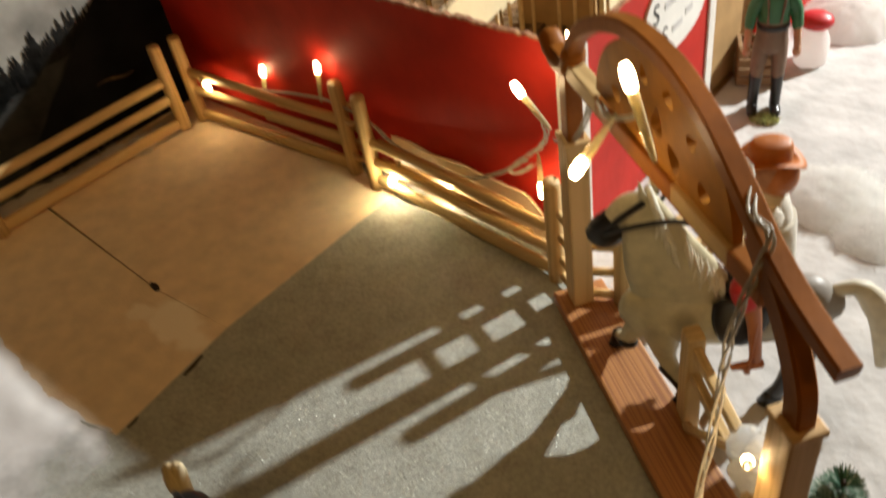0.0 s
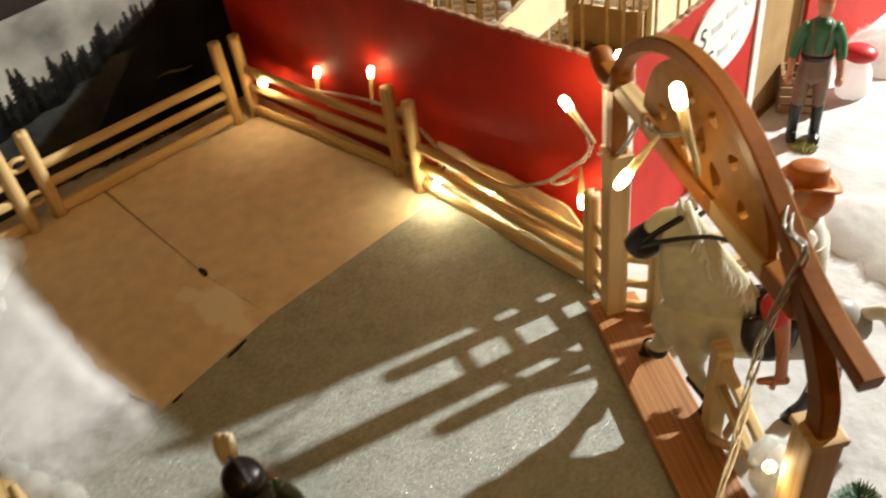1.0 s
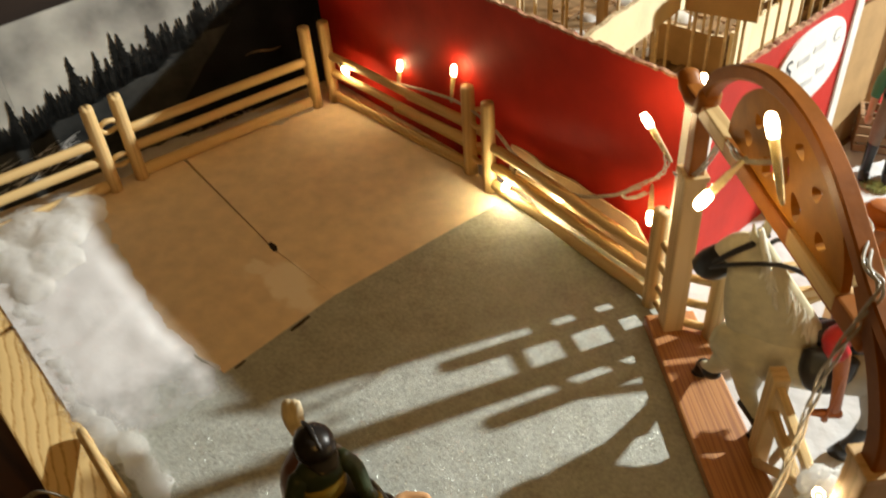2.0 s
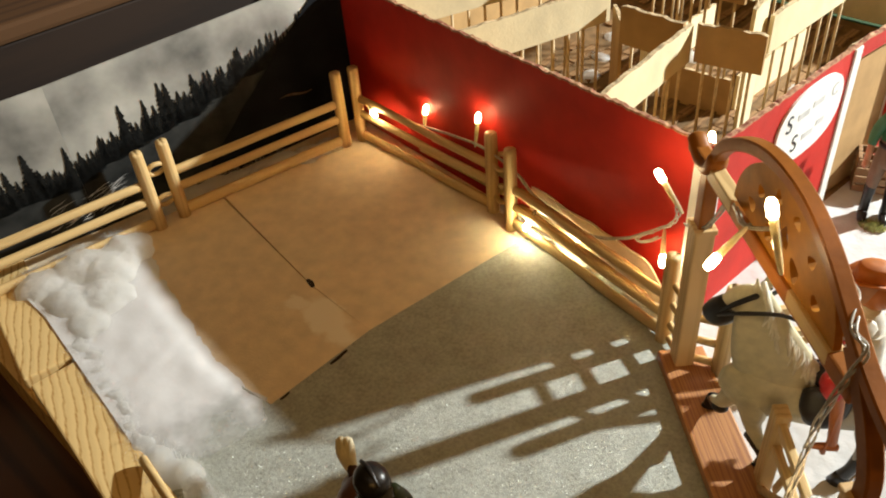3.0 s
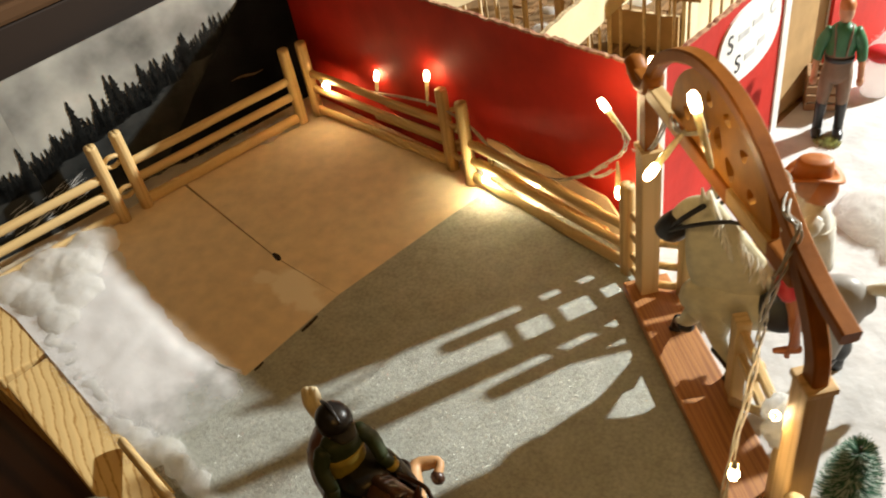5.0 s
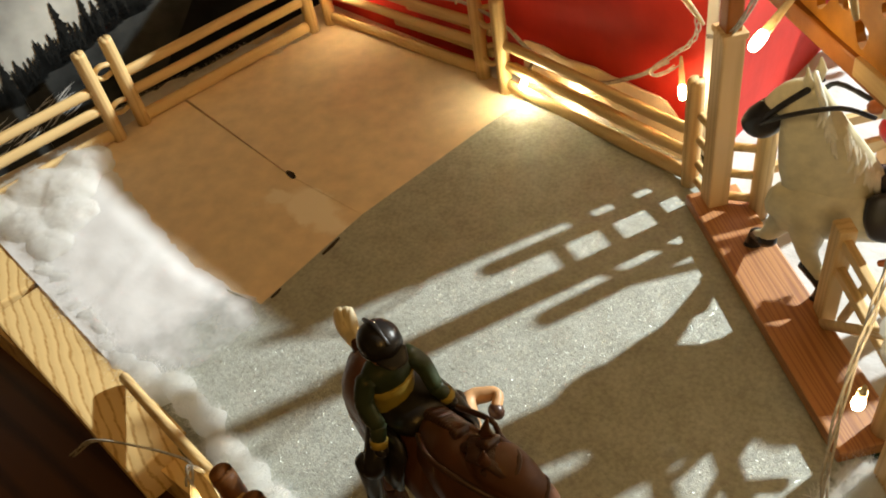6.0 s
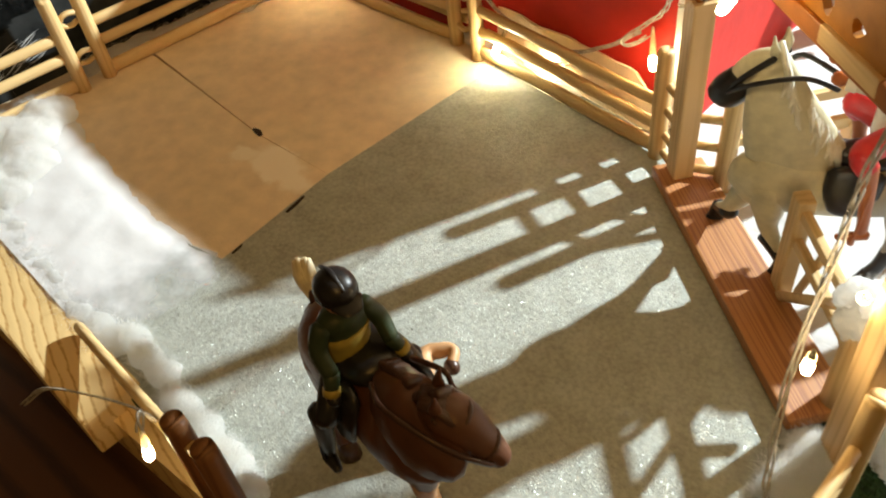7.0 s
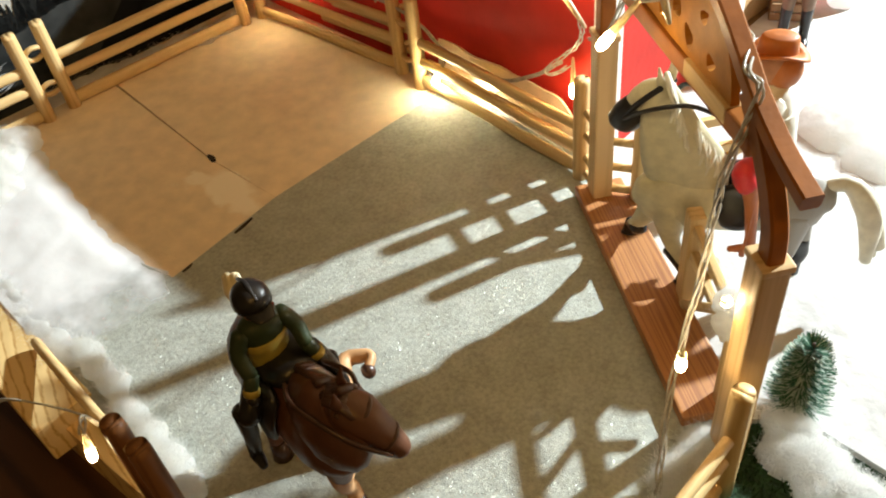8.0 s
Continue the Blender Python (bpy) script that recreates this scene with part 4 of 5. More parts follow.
# ---- toy horses and dolls, each one plain shape ----
def toy_horse(name, label, m, coat, mane, hoof, tack, head_turn=0.0, reach=1.0, fall=1.0, raised=False, tail_out=0.0, saddle=None, dark_nose=True, low=0.0, tail=None, socks=False, high_tail=False):
    """Axis x forward. Slots: coat, mane, hoof, tack, saddle."""
    bm = bmesh.new()
    up_chest = 1 if raised else 0
    loft(bm, [(-0.050, 0, 0.074, 0.009, 0.011), (-0.042, 0, 0.073, 0.0175, 0.020), (-0.022, 0, 0.069, 0.0195, 0.021), (0.0, 0, 0.066, 0.0195, 0.0205),
              (0.022 - 0.004 * up_chest, 0, 0.067, 0.0185, 0.0215), (0.038 - 0.010 * up_chest, 0, 0.070 + 0.006 * up_chest, 0.0160, 0.0205 - 0.003 * up_chest), (0.046 - 0.011 * up_chest, 0, 0.072 + 0.008 * up_chest, 0.010, 0.013)], 0, 16, 4)
    s = math.sin(head_turn)
    c = math.cos(head_turn)
    hx = lambda d, y=0.0: (0.036 + d * c - y * s, d * s + y * c)
    q = reach
    full = 1.32 if raised else 1.0
    drop = lambda z: 0.128 - low - (0.128 - z) * fall
    loft(bm, [(0.018 - 0.004 * up_chest, 0, 0.076, 0.0135, 0.025 - 0.004 * up_chest), (0.029, 0, 0.094 - low * 0.4, 0.0115 * full, 0.0215), (*hx(0.001), 0.111 - low * 0.8, 0.0090 * full, 0.0150 * full), (*hx(0.005), 0.122 - low, 0.0074 * full, 0.0100 * full), (*hx(0.006), 0.128 - low, 0.0062 * full, 0.0075 * full)], 0, 14, 4, up=(1, 0, 0))
    loft(bm, [(*hx(0.003), 0.127 - low, 0.0068 * full, 0.0078), (*hx(0.003 + 0.010 * q), drop(0.121), 0.0078 * full, 0.0092), (*hx(0.003 + 0.020 * q), drop(0.109), 0.0062 * full, 0.0072), (*hx(0.003 + 0.027 * q), drop(0.099), 0.0056, 0.0062), (*hx(0.003 + 0.030 * q), drop(0.094), 0.0050, 0.0052)], 0, 14, 4)
    for k in (-1, 1):
        loft(bm, [(*hx(0.004, 0.0045 * k), 0.132 - low, 0.0026, 0.0016), (*hx(0.004, 0.006 * k), 0.137 - low, 0.0026, 0.0015), (*hx(0.005, 0.0065 * k), 0.1435 - low, 0.0005, 0.0005)], 0, 8, 3)
    # mane along the crest
    r = random.Random(5)
    for k in range(26):
        f = k / 25
        z0 = 0.094 + (0.042 - low) * f
        px, py = (0.014 + 0.030 * f, 0.0) if f < 0.5 else hx(-0.002 + 0.006 * (f - 0.5) * 2)
        px -= 0.010 * (1 - f)
        for sgn in (1, 1) if raised else (-1, 1):
            ln = r.uniform(0.010, 0.018)
            loft(bm, [(px, py, z0 + 0.001, 0.0018, 0.0022), (px - 0.002, py + sgn * 0.007, z0 - ln * 0.35, 0.0016, 0.002), (px - 0.003 + r.uniform(-.003, .003), py + sgn * 0.0115, z0 - ln, 0.0006, 0.0008)], 1, 6, 2)
    if raised:
        for k in range(16):
            a = r.uniform(-1, 1)
            loft(bm, [(*hx(-0.002, a * 0.004), 0.1335 - low, 0.0018, 0.0018), (*hx(0.006, a * 0.006), 0.1330 - low, 0.0018, 0.0016), (*hx(0.013 + r.uniform(-.002, .002), a * 0.008), 0.1255 - low, 0.0006, 0.0006)], 1, 6, 2)
    # tail
    for k in range(11):
        a = r.uniform(-1, 1)
        if high_tail:
            loft(bm, [(-0.052, 0.001 + a * 0.001, 0.084, 0.0022, 0.0022), (-0.056 + 0.001 * a, 0.001 + a * 0.0015, 0.090, 0.0034, 0.0034), (-0.059 + 0.0015 * a, 0.002 + a * 0.0026, 0.094 + 0.001 * a, 0.0030, 0.0030), (-0.061 + 0.002 * a, 0.003 + a * 0.003, 0.098 + r.uniform(-.001, .001), 0.0016, 0.0016)], 6, 8, 3)
            loft(bm, [(-0.045, 0.0, 0.078, 0.005, 0.005), (-0.050, 0.001, 0.084, 0.0036, 0.0036), (-0.053, 0.001, 0.087, 0.0028, 0.0028)], 0, 8, 3)
        else:
            loft(bm, [(-0.050, 0, 0.083, 0.004, 0.004), (-0.060 - tail_out * 0.3, a * 0.003, 0.084 + 0.002 * a, 0.0055, 0.0055), (-0.070 - tail_out * 0.6, a * 0.007 + tail_out * 0.3, 0.064, 0.0068, 0.0068), (-0.074 - tail_out + r.uniform(-.004, .004), a * 0.010 + tail_out, 0.036 + r.uniform(-.006, .006), 0.0030, 0.0030)], 6, 8, 3)
    # legs: shoulder, knee, fetlock, hoof
    def leg(x, y, fx, fy, lift=0.0, back=False, tint=0):
        kx = x + (fx - x) * 0.55 + (-0.004 if back else 0.003)
        kz = 0.036 + lift * 0.6
        loft(bm, [(x, y * 0.75, 0.066, 0.0105, 0.012), (x + (kx - x) * 0.5, y * 0.9, 0.050 + lift * 0.3, 0.0072, 0.0085), (kx, y, kz, 0.0044, 0.0052), (fx - (0.003 if back else 0.001), fy, 0.018 + lift, 0.0034, 0.0036), (fx, fy, 0.011 + lift, 0.0042, 0.0042)], 0, 10, 4, up=(1, 0, 0))
        if tint:
            loft(bm, [(x + (kx - x) * 0.7, y * 0.95, 0.045, 0.0068, 0.0078), (kx, y, kz, 0.0048, 0.0056), (fx - 0.001, fy, 0.018, 0.0038, 0.0040), (fx, fy, 0.011, 0.0045, 0.0045)], tint, 10, 4, up=(1, 0, 0))
        if socks:
            loft(bm, [(kx, y, kz - 0.006, 0.0047, 0.0054), (fx - (0.003 if back else 0.001), fy, 0.018 + lift, 0.0040, 0.0042), (fx, fy, 0.010 + lift, 0.0047, 0.0047)], 2, 10, 3, up=(1, 0, 0))
        loft(bm, [(fx, fy, 0.011 + lift, 0.0044, 0.0046), (fx + 0.002, fy, 0.001 + lift, 0.0062, 0.0066)], 2, 10, 2, up=(1, 0, 0), dome=0)
    if raised:
        loft(bm, [(0.018, 0.008, 0.062, 0.009, 0.010), (-0.010, 0.0270, 0.062, 0.0044, 0.0048), (-0.0085, 0.0370, 0.063, 0.0034, 0.0036), (-0.0045, 0.0405, 0.064, 0.0026, 0.0026), (-0.0003, 0.0355, 0.063, 0.0026, 0.0026)], 5, 10, 4)
        ball(bm, (0.0003, 0.0350, 0.0620), (0.0040, 0.0038, 0.0038), 2, 2)
        # lamplight on this foreleg is painted as a fawn layer over the coat
        leg(0.026, -0.004, 0.019, 0.002, tint=5)
    else:
        leg(0.034, -0.011, 0.053, -0.034)
        leg(0.032, 0.011, 0.019, 0.022)
        for fx, fy in ((0.053, -0.034), (0.019, 0.022)):
            loft(bm, [(fx - 0.0012, fy, 0.021, 0.0039, 0.0041), (fx, fy, 0.011, 0.0047, 0.0047)], 2, 10, 2, up=(1, 0, 0))
    tuck = 0.012 if raised else 0.0
    leg(-0.036, -0.012, -0.044 + tuck, -0.014, back=True)
    leg(-0.034, 0.012, -0.028 + tuck, 0.014, back=True)
    # bridle: nose and cheek straps, reins
    thick = 0.0019 if dark_nose else 0.0012
    def strap(d, z, ry, rz):
        pts = []
        for k in range(13):
            an = 2 * math.pi * k / 12
            pts.append((*hx(0.003 + d * q + rz * math.sin(an) * 0.72, ry * math.cos(an)), drop(z) + rz * math.sin(an) * 0.66, thick, thick))
        loft(bm, pts, 3, 6, 2)
    strap(0.023, 0.104, 0.0063, 0.0070)
    if not dark_nose:
        strap(0.008, 0.122, 0.0079, 0.0092)
    for k in (-1, 1):
        loft(bm, [(*hx(0.003 + 0.025 * q, 0.0062 * k), drop(0.100), thick, thick), (*hx(0.003 + 0.013 * q, 0.0080 * k), drop(0.117), thick, thick), (*hx(0.003, 0.0068 * k), 0.131 - low, thick, thick)], 3, 6, 3)
        loft(bm, [(*hx(0.003 + 0.027 * q, 0.0062 * k), drop(0.099), 0.001, 0.0013), (*hx(0.008, 0.0125 * k), 0.119 - low * 0.85, 0.0012, 0.0015), (0.028, 0.0140 * k, 0.127 - low * 0.9, 0.0012, 0.0015), (0.012, 0.010 * k, 0.120 - low * 0.85, 0.0012, 0.0015)], 3, 6, 4)
    if dark_nose:
        loft(bm, [(*hx(0.003 + 0.018 * q), drop(0.111), 0.0082, 0.0086), (*hx(0.003 + 0.024 * q), drop(0.102), 0.0094, 0.0100), (*hx(0.003 + 0.028 * q), drop(0.096), 0.0086, 0.0092)], 3, 12, 3)
    # saddle and pad
    if saddle:
        loft(bm, [(-0.022, 0, 0.0890, 0.013, 0.007), (-0.008, 0, 0.0880, 0.0155, 0.007), (0.000, 0, 0.0885, 0.0120, 0.006)], 4, 12, 3)
        for k in (-1, 1):
            loft(bm, [(-0.006, 0.016 * k, 0.084, 0.014, 0.004), (-0.005, 0.0205 * k, 0.072, 0.013, 0.003), (-0.004, 0.0205 * k, 0.060, 0.008, 0.003)], 4, 12, 3, up=(0, 1, 0))
    ob = thing(name, bm, [coat, mane, hoof, tack, saddle or tack, P_PALE_LIT_LEG if raised else coat, tail or mane], label, "toy horse", "toy horses")
    ob.matrix_basis = m
    return ob


def doll_rider(label, m, jacket, trim, trousers, boots, skin, hat, brimmed=False):
    """A seated doll, one plain shape. Slots: jacket, trim, trousers, boots, skin, hat."""
    bm = bmesh.new()
    loft(bm, [(-0.006, 0, 0.088, 0.012, 0.010), (-0.005, 0, 0.100, 0.0115, 0.0085), (-0.003, 0, 0.114, 0.0135, 0.009), (-0.001, 0, 0.124, 0.012, 0.008), (0.0, 0, 0.128, 0.005, 0.005)], 0, 14, 4, up=(1, 0, 0))
    loft(bm, [(-0.006, 0, 0.087, 0.0127, 0.0107), (-0.0055, 0, 0.099, 0.0126, 0.0100), (-0.0034, 0, 0.1150, 0.0142, 0.0102)], 1, 14, 2, up=(1, 0, 0), dome=0)
    tube(bm, (0, 0, 0.127), (0.001, 0, 0.133), 0.004, mi=4)
    ball(bm, (0.002, 0, 0.139), (0.0085, 0.0078, 0.0095), 4, 3)
    lift = 0.022 if brimmed else 0.0
    arm = 0.020 if brimmed else 0.0
    short = 0 if brimmed else 1
    if brimmed:
        ball(bm, (-0.003, 0, 0.1365), (0.0088, 0.0090, 0.0100), 5, 3)
        brim = []
        for k in range(25):
            an = 2 * math.pi * k / 24
            rise = 0.0030 * math.cos(2 * an)
            brim.append([bm.verts.new((0.002 + rr * math.cos(an) * 0.96, rr * 0.80 * math.sin(an), 0.1450 + zz - rise * f)) for rr, zz, f in ((0.0100, 0.0012, 0.2), (0.0165, 0.0006, 1.0), (0.0168, -0.0004, 1.0), (0.0100, -0.0006, 0.2))])
        for b0, b1 in zip(brim, brim[1:]):
            for k in range(4):
                f4 = bm.faces.new((b0[k], b1[k], b1[(k + 1) % 4], b0[(k + 1) % 4]))
                f4.material_index, f4.smooth = 5, True
        loft(bm, [(0.002, 0, 0.1445, 0.0100, 0.0090), (0.002, 0, 0.1490, 0.0096, 0.0085), (0.002, 0, 0.1530, 0.0088, 0.0074), (0.002, 0, 0.1541, 0.0062, 0.0050)], 5, 20, 3, up=(0, 1, 0), dome=0.1)
    else:
        ball(bm, (0.001, 0, 0.1435), (0.0112, 0.0098, 0.0085), 5, 3)
        loft(bm, [(0.001, 0, 0.1405, 0.0113, 0.0099), (0.001, 0, 0.1420, 0.0114, 0.0100)], 5, 20, 2, up=(0, 1, 0), dome=0)
        loft(bm, [(0.010, 0, 0.1415, 0.008, 0.0012), (0.016, 0, 0.140, 0.005, 0.0008)], 5, 12, 2)
        loft(bm, [(-0.010, 0, 0.148, 0.0012, 0.0010), (0.0, 0, 0.1523, 0.0016, 0.0010), (0.010, 0, 0.148, 0.0012, 0.0010)], 5, 6, 3)
    for k in (-1, 1):
        loft(bm, [(-0.001, 0.011 * k, 0.122, 0.0052, 0.0052), (0.002, 0.0165 * k, 0.112 + arm * 0.4, 0.0047, 0.0047), (0.010, 0.0165 * k, 0.103 + arm * 0.8, 0.0041, 0.0041)], 0, 10, 4)
        wx, wy, wz = (0.022, 0.012, 0.120) if brimmed else (0.013, 0.0200, 0.094)
        ex, ey, ez = 0.010, 0.0165, 0.103 + arm * 0.8
        part_way = lambda f: (ex + (wx - ex) * f, (ey + (wy - ey) * f) * k, ez + (wz - ez) * f)
        loft(bm, [(ex, ey * k, ez, 0.0042, 0.0042), (wx, wy * k, wz, 0.0036, 0.0036)], 0, 10, 2, dome=0.2)
        loft(bm, [(*part_way(0.72), 0.0045, 0.0045), (*part_way(1.06), 0.0043, 0.0043)], 1, 10, 1, dome=0.1)
        ball(bm, (part_way(1.35)[0], part_way(1.3)[1] * 0.96, part_way(1.3)[2]), (0.0045, 0.0036, 0.0036), 3, 2)
        loft(bm, [(-0.004, 0.009 * k, 0.089, 0.0076, 0.0076), (0.006, 0.019 * k, 0.083 + lift * 0.3, 0.0066, 0.0066), (0.010, 0.0245 * k, 0.070 + lift * 0.85 + 0.007 * short, 0.0062, 0.0066), (0.006, 0.0265 * k, 0.060 + lift + 0.013 * short, 0.0052, 0.0056)], 2, 12, 4)
        slim = 0.78 if brimmed else 1.0
        loft(bm, [(0.006, 0.0265 * k, 0.062 + lift + 0.016 * short, 0.0060 * slim, 0.0062 * slim), (0.003, 0.0275 * k, 0.048 + lift, 0.0044 * slim, 0.0046 * slim), (0.0, 0.028 * k, 0.034 + lift - 0.010 * (1 - short), 0.0036 * slim, 0.0038 * slim)], 3, 12, 3, up=(1, 0, 0))
        foot = 0.033 + lift - 0.012 * (1 - short)
        loft(bm, [(-0.003, 0.028 * k, foot + 0.001, 0.0034 * slim, 0.0034 * slim), (0.004, 0.0285 * k, foot, 0.0036 * slim, 0.0032 * slim), (0.011, 0.029 * k, foot - 0.001, 0.0024 * slim, 0.0022 * slim)], 3, 10, 3)
        # stirrup leather and iron
        loft(bm, [(0.0025, 0.0300 * k, foot + 0.030, 0.0010, 0.0008), (0.0035, 0.0320 * k, foot + 0.004, 0.0010, 0.0008), (0.0035, 0.0300 * k, foot - 0.0045, 0.0016, 0.0009), (0.0035, 0.0265 * k, foot - 0.0045, 0.0016, 0.0009)], 3, 8, 3)
    ob = thing("rider_doll", bm, [jacket, trim, trousers, boots, skin, hat], label, "doll", "toy dolls")
    ob.matrix_basis = m
    return ob


def plastic(name, c, rough=0.4):
    return mat(name, c, rough, vary=0.08, scale=150, bump=0.05, spec=0.5)


P_WHITE = plastic("white_toy_coat", (0.60, 0.55, 0.37), 0.45)
nt = P_WHITE.node_tree
spot = nt.nodes.new("ShaderNodeSeparateXYZ")
nt.links.new(nt.nodes["Texture Coordinate"].outputs["Object"], spot.inputs[0])
rear = nt.nodes.new("ShaderNodeMapRange")
rear.interpolation_type = "SMOOTHSTEP"
rear.inputs["From Min"].default_value, rear.inputs["From Max"].default_value = -0.030, -0.004
nt.links.new(spot.outputs["X"], rear.inputs["Value"])
two = nt.nodes.new("ShaderNodeMix")
two.data_type = "RGBA"
two.inputs["A"].default_value = (0.30, 0.285, 0.26, 1)
nt.links.new(rear.outputs[0], two.inputs["Factor"])
nt.links.new(nt.nodes["Color Ramp"].outputs["Color"], two.inputs["B"])
nt.links.new(two.outputs["Result"], nt.nodes["Principled BSDF"].inputs["Base Color"])
P_GREY = plastic("grey_toy_mane", (0.70, 0.67, 0.54), 0.5)
P_BLACK = plastic("black_toy", (0.013, 0.012, 0.012), 0.32)
P_CHEST = plastic("chestnut_toy_coat", (0.115, 0.046, 0.024), 0.42)
# pale raised foreleg, and the lamplight painted on the standing one
P_PALE_LIT_LEG = plastic("fawn_lamplit_leg", (0.55, 0.30, 0.14), 0.5)
P_FLAX = plastic("flaxen_toy_mane", (0.76, 0.66, 0.44), 0.5)
P_TACK = plastic("brown_tack", (0.060, 0.026, 0.016), 0.35)
P_RED = plastic("red_toy", (0.60, 0.028, 0.035), 0.4)
P_HAT = plastic("tan_hat", (0.52, 0.17, 0.045), 0.5)
P_BOOT = plastic("tan_boot", (0.42, 0.13, 0.04), 0.4)
P_SHIRT = plastic("cream_shirt", (0.74, 0.72, 0.64), 0.5)
P_GREEN = plastic("dark_green_toy", (0.030, 0.050, 0.020), 0.45)
P_BRIGHT = plastic("green_shirt_toy", (0.022, 0.14, 0.055), 0.45)
P_YELLOW = plastic("mustard_toy", (0.42, 0.32, 0.06), 0.45)
P_SKIN = plastic("doll_skin", (0.50, 0.24, 0.13), 0.5)
P_TAUPE = plastic("taupe_dungarees", (0.20, 0.125, 0.080), 0.6)

HF = math.atan2(-0.42, -0.907)
MW = Matrix.Translation((0.477, -0.068, 0.0015)) @ Matrix.Rotation(HF, 4, "Z")
toy_horse("toy_horse", "cream toy horse with grey hindquarters and black bridle in the gateway", MW @ Matrix.Diagonal((0.94, 0.66, 0.87, 1)), P_WHITE, P_GREY, P_BLACK, P_BLACK, head_turn=-0.50, reach=0.90, fall=0.94, tail_out=0.006, saddle=P_BLACK, socks=True, low=-0.016)
doll_rider("cowboy-hatted doll in red trousers riding the white horse", MW @ Matrix.Translation((-0.012, 0, 0.003)) @ Matrix.Diagonal((0.92, 0.80, 1, 1)), P_SHIRT, P_SHIRT, P_RED, P_BOOT, P_SKIN, P_HAT, True)
MB = Matrix.Translation((0.385, -0.291, 0.0015)) @ Matrix.Rotation(radians(-15), 4, "Z")
toy_horse("toy_horse", "chestnut plastic toy horse with one raised foreleg", MB @ Matrix.Diagonal((1, 0.9, 1, 1)), P_CHEST, P_TACK, P_TACK, P_TACK, head_turn=0.75, reach=0.72, fall=0.72, raised=True, saddle=P_BLACK, dark_nose=False, low=0.024, tail=P_FLAX, high_tail=True)
doll_rider("black-helmeted doll in dark green jacket on chestnut toy horse", MB @ Matrix.Translation((-0.011, -0.004, 0.015)) @ Matrix.Scale(0.8, 4), P_GREEN, P_YELLOW, P_BLACK, P_BLACK, P_SKIN, P_BLACK, False)


def standing_doll(label, m):
    bm = bmesh.new()
    for k in (-1, 1):
        loft(bm, [(0, 0.008 * k, 0.056, 0.0085, 0.0075), (0.001, 0.0095 * k, 0.042, 0.0078, 0.0075), (0, 0.0105 * k, 0.028, 0.0062, 0.0066)], 1, 12, 3, up=(1, 0, 0))
        loft(bm, [(0, 0.0105 * k, 0.030, 0.0066, 0.007), (0, 0.011 * k, 0.015, 0.0055, 0.006), (0, 0.011 * k, 0.005, 0.0055, 0.006)], 2, 12, 3, up=(1, 0, 0))
        loft(bm, [(-0.005, 0.011 * k, 0.0035, 0.005, 0.0035), (0.006, 0.0115 * k, 0.004, 0.0058, 0.0035), (0.013, 0.012 * k, 0.003, 0.0045, 0.003)], 2, 12, 3)
        loft(bm, [(0, 0.013 * k, 0.088, 0.0062, 0.0062), (0.0, 0.020 * k, 0.078, 0.0062, 0.0062), (0.004, 0.0225 * k, 0.068, 0.0050, 0.0050)], 0, 12, 3)
        loft(bm, [(0.004, 0.0225 * k, 0.068, 0.0038, 0.0038), (0.010, 0.0235 * k, 0.056, 0.0034, 0.0034)], 3, 10, 2)
        ball(bm, (0.011, 0.0235 * k, 0.053), 0.0042, 3, 2)
    loft(bm, [(0, 0, 0.053, 0.0165, 0.0100), (0, 0, 0.064, 0.0150, 0.0092), (0, 0, 0.074, 0.0150, 0.0092)], 1, 16, 3, up=(1, 0, 0))
    loft(bm, [(0, 0, 0.072, 0.0152, 0.0094), (0, 0, 0.084, 0.0160, 0.0096), (0, 0, 0.092, 0.0125, 0.0085), (0, 0, 0.095, 0.006, 0.006)], 0, 16, 3, up=(1, 0, 0))
    for k in (-1, 1):
        loft(bm, [(0.009, 0.006 * k, 0.072, 0.0014, 0.0008), (0.0094, 0.007 * k, 0.084, 0.0014, 0.0008), (0.004, 0.008 * k, 0.0935, 0.0014, 0.0008), (-0.006, 0.006 * k, 0.092, 0.0014, 0.0008), (-0.0095, 0.002 * k, 0.078, 0.0014, 0.0008)], 1, 6, 3)
    loft(bm, [(0, 0, 0.0660, 0.0158, 0.0100), (0, 0, 0.0700, 0.0158, 0.0100)], 2, 16, 2, up=(1, 0, 0), dome=0)
    tube(bm, (0, 0, 0.094), (0, 0, 0.099), 0.0042, mi=3)
    ball(bm, (0.0, 0, 0.1045), (0.0082, 0.0078, 0.0092), 3, 3)
    ball(bm, (-0.001, 0, 0.1085), (0.0086, 0.0083, 0.0066), 4, 3)
    ob = thing("standing_doll", bm, [P_BRIGHT, P_TAUPE, P_BLACK, P_SKIN, P_HAT], label, "doll", "toy dolls")
    ob.matrix_basis = m


standing_doll("doll in green shirt and brown dungarees standing on the snow", Matrix.Translation((0.4185, 0.187, 0.001)) @ Matrix.Rotation(radians(-70), 4, "Z") @ Matrix.Diagonal((0.85, 0.68, 1.0, 1)))


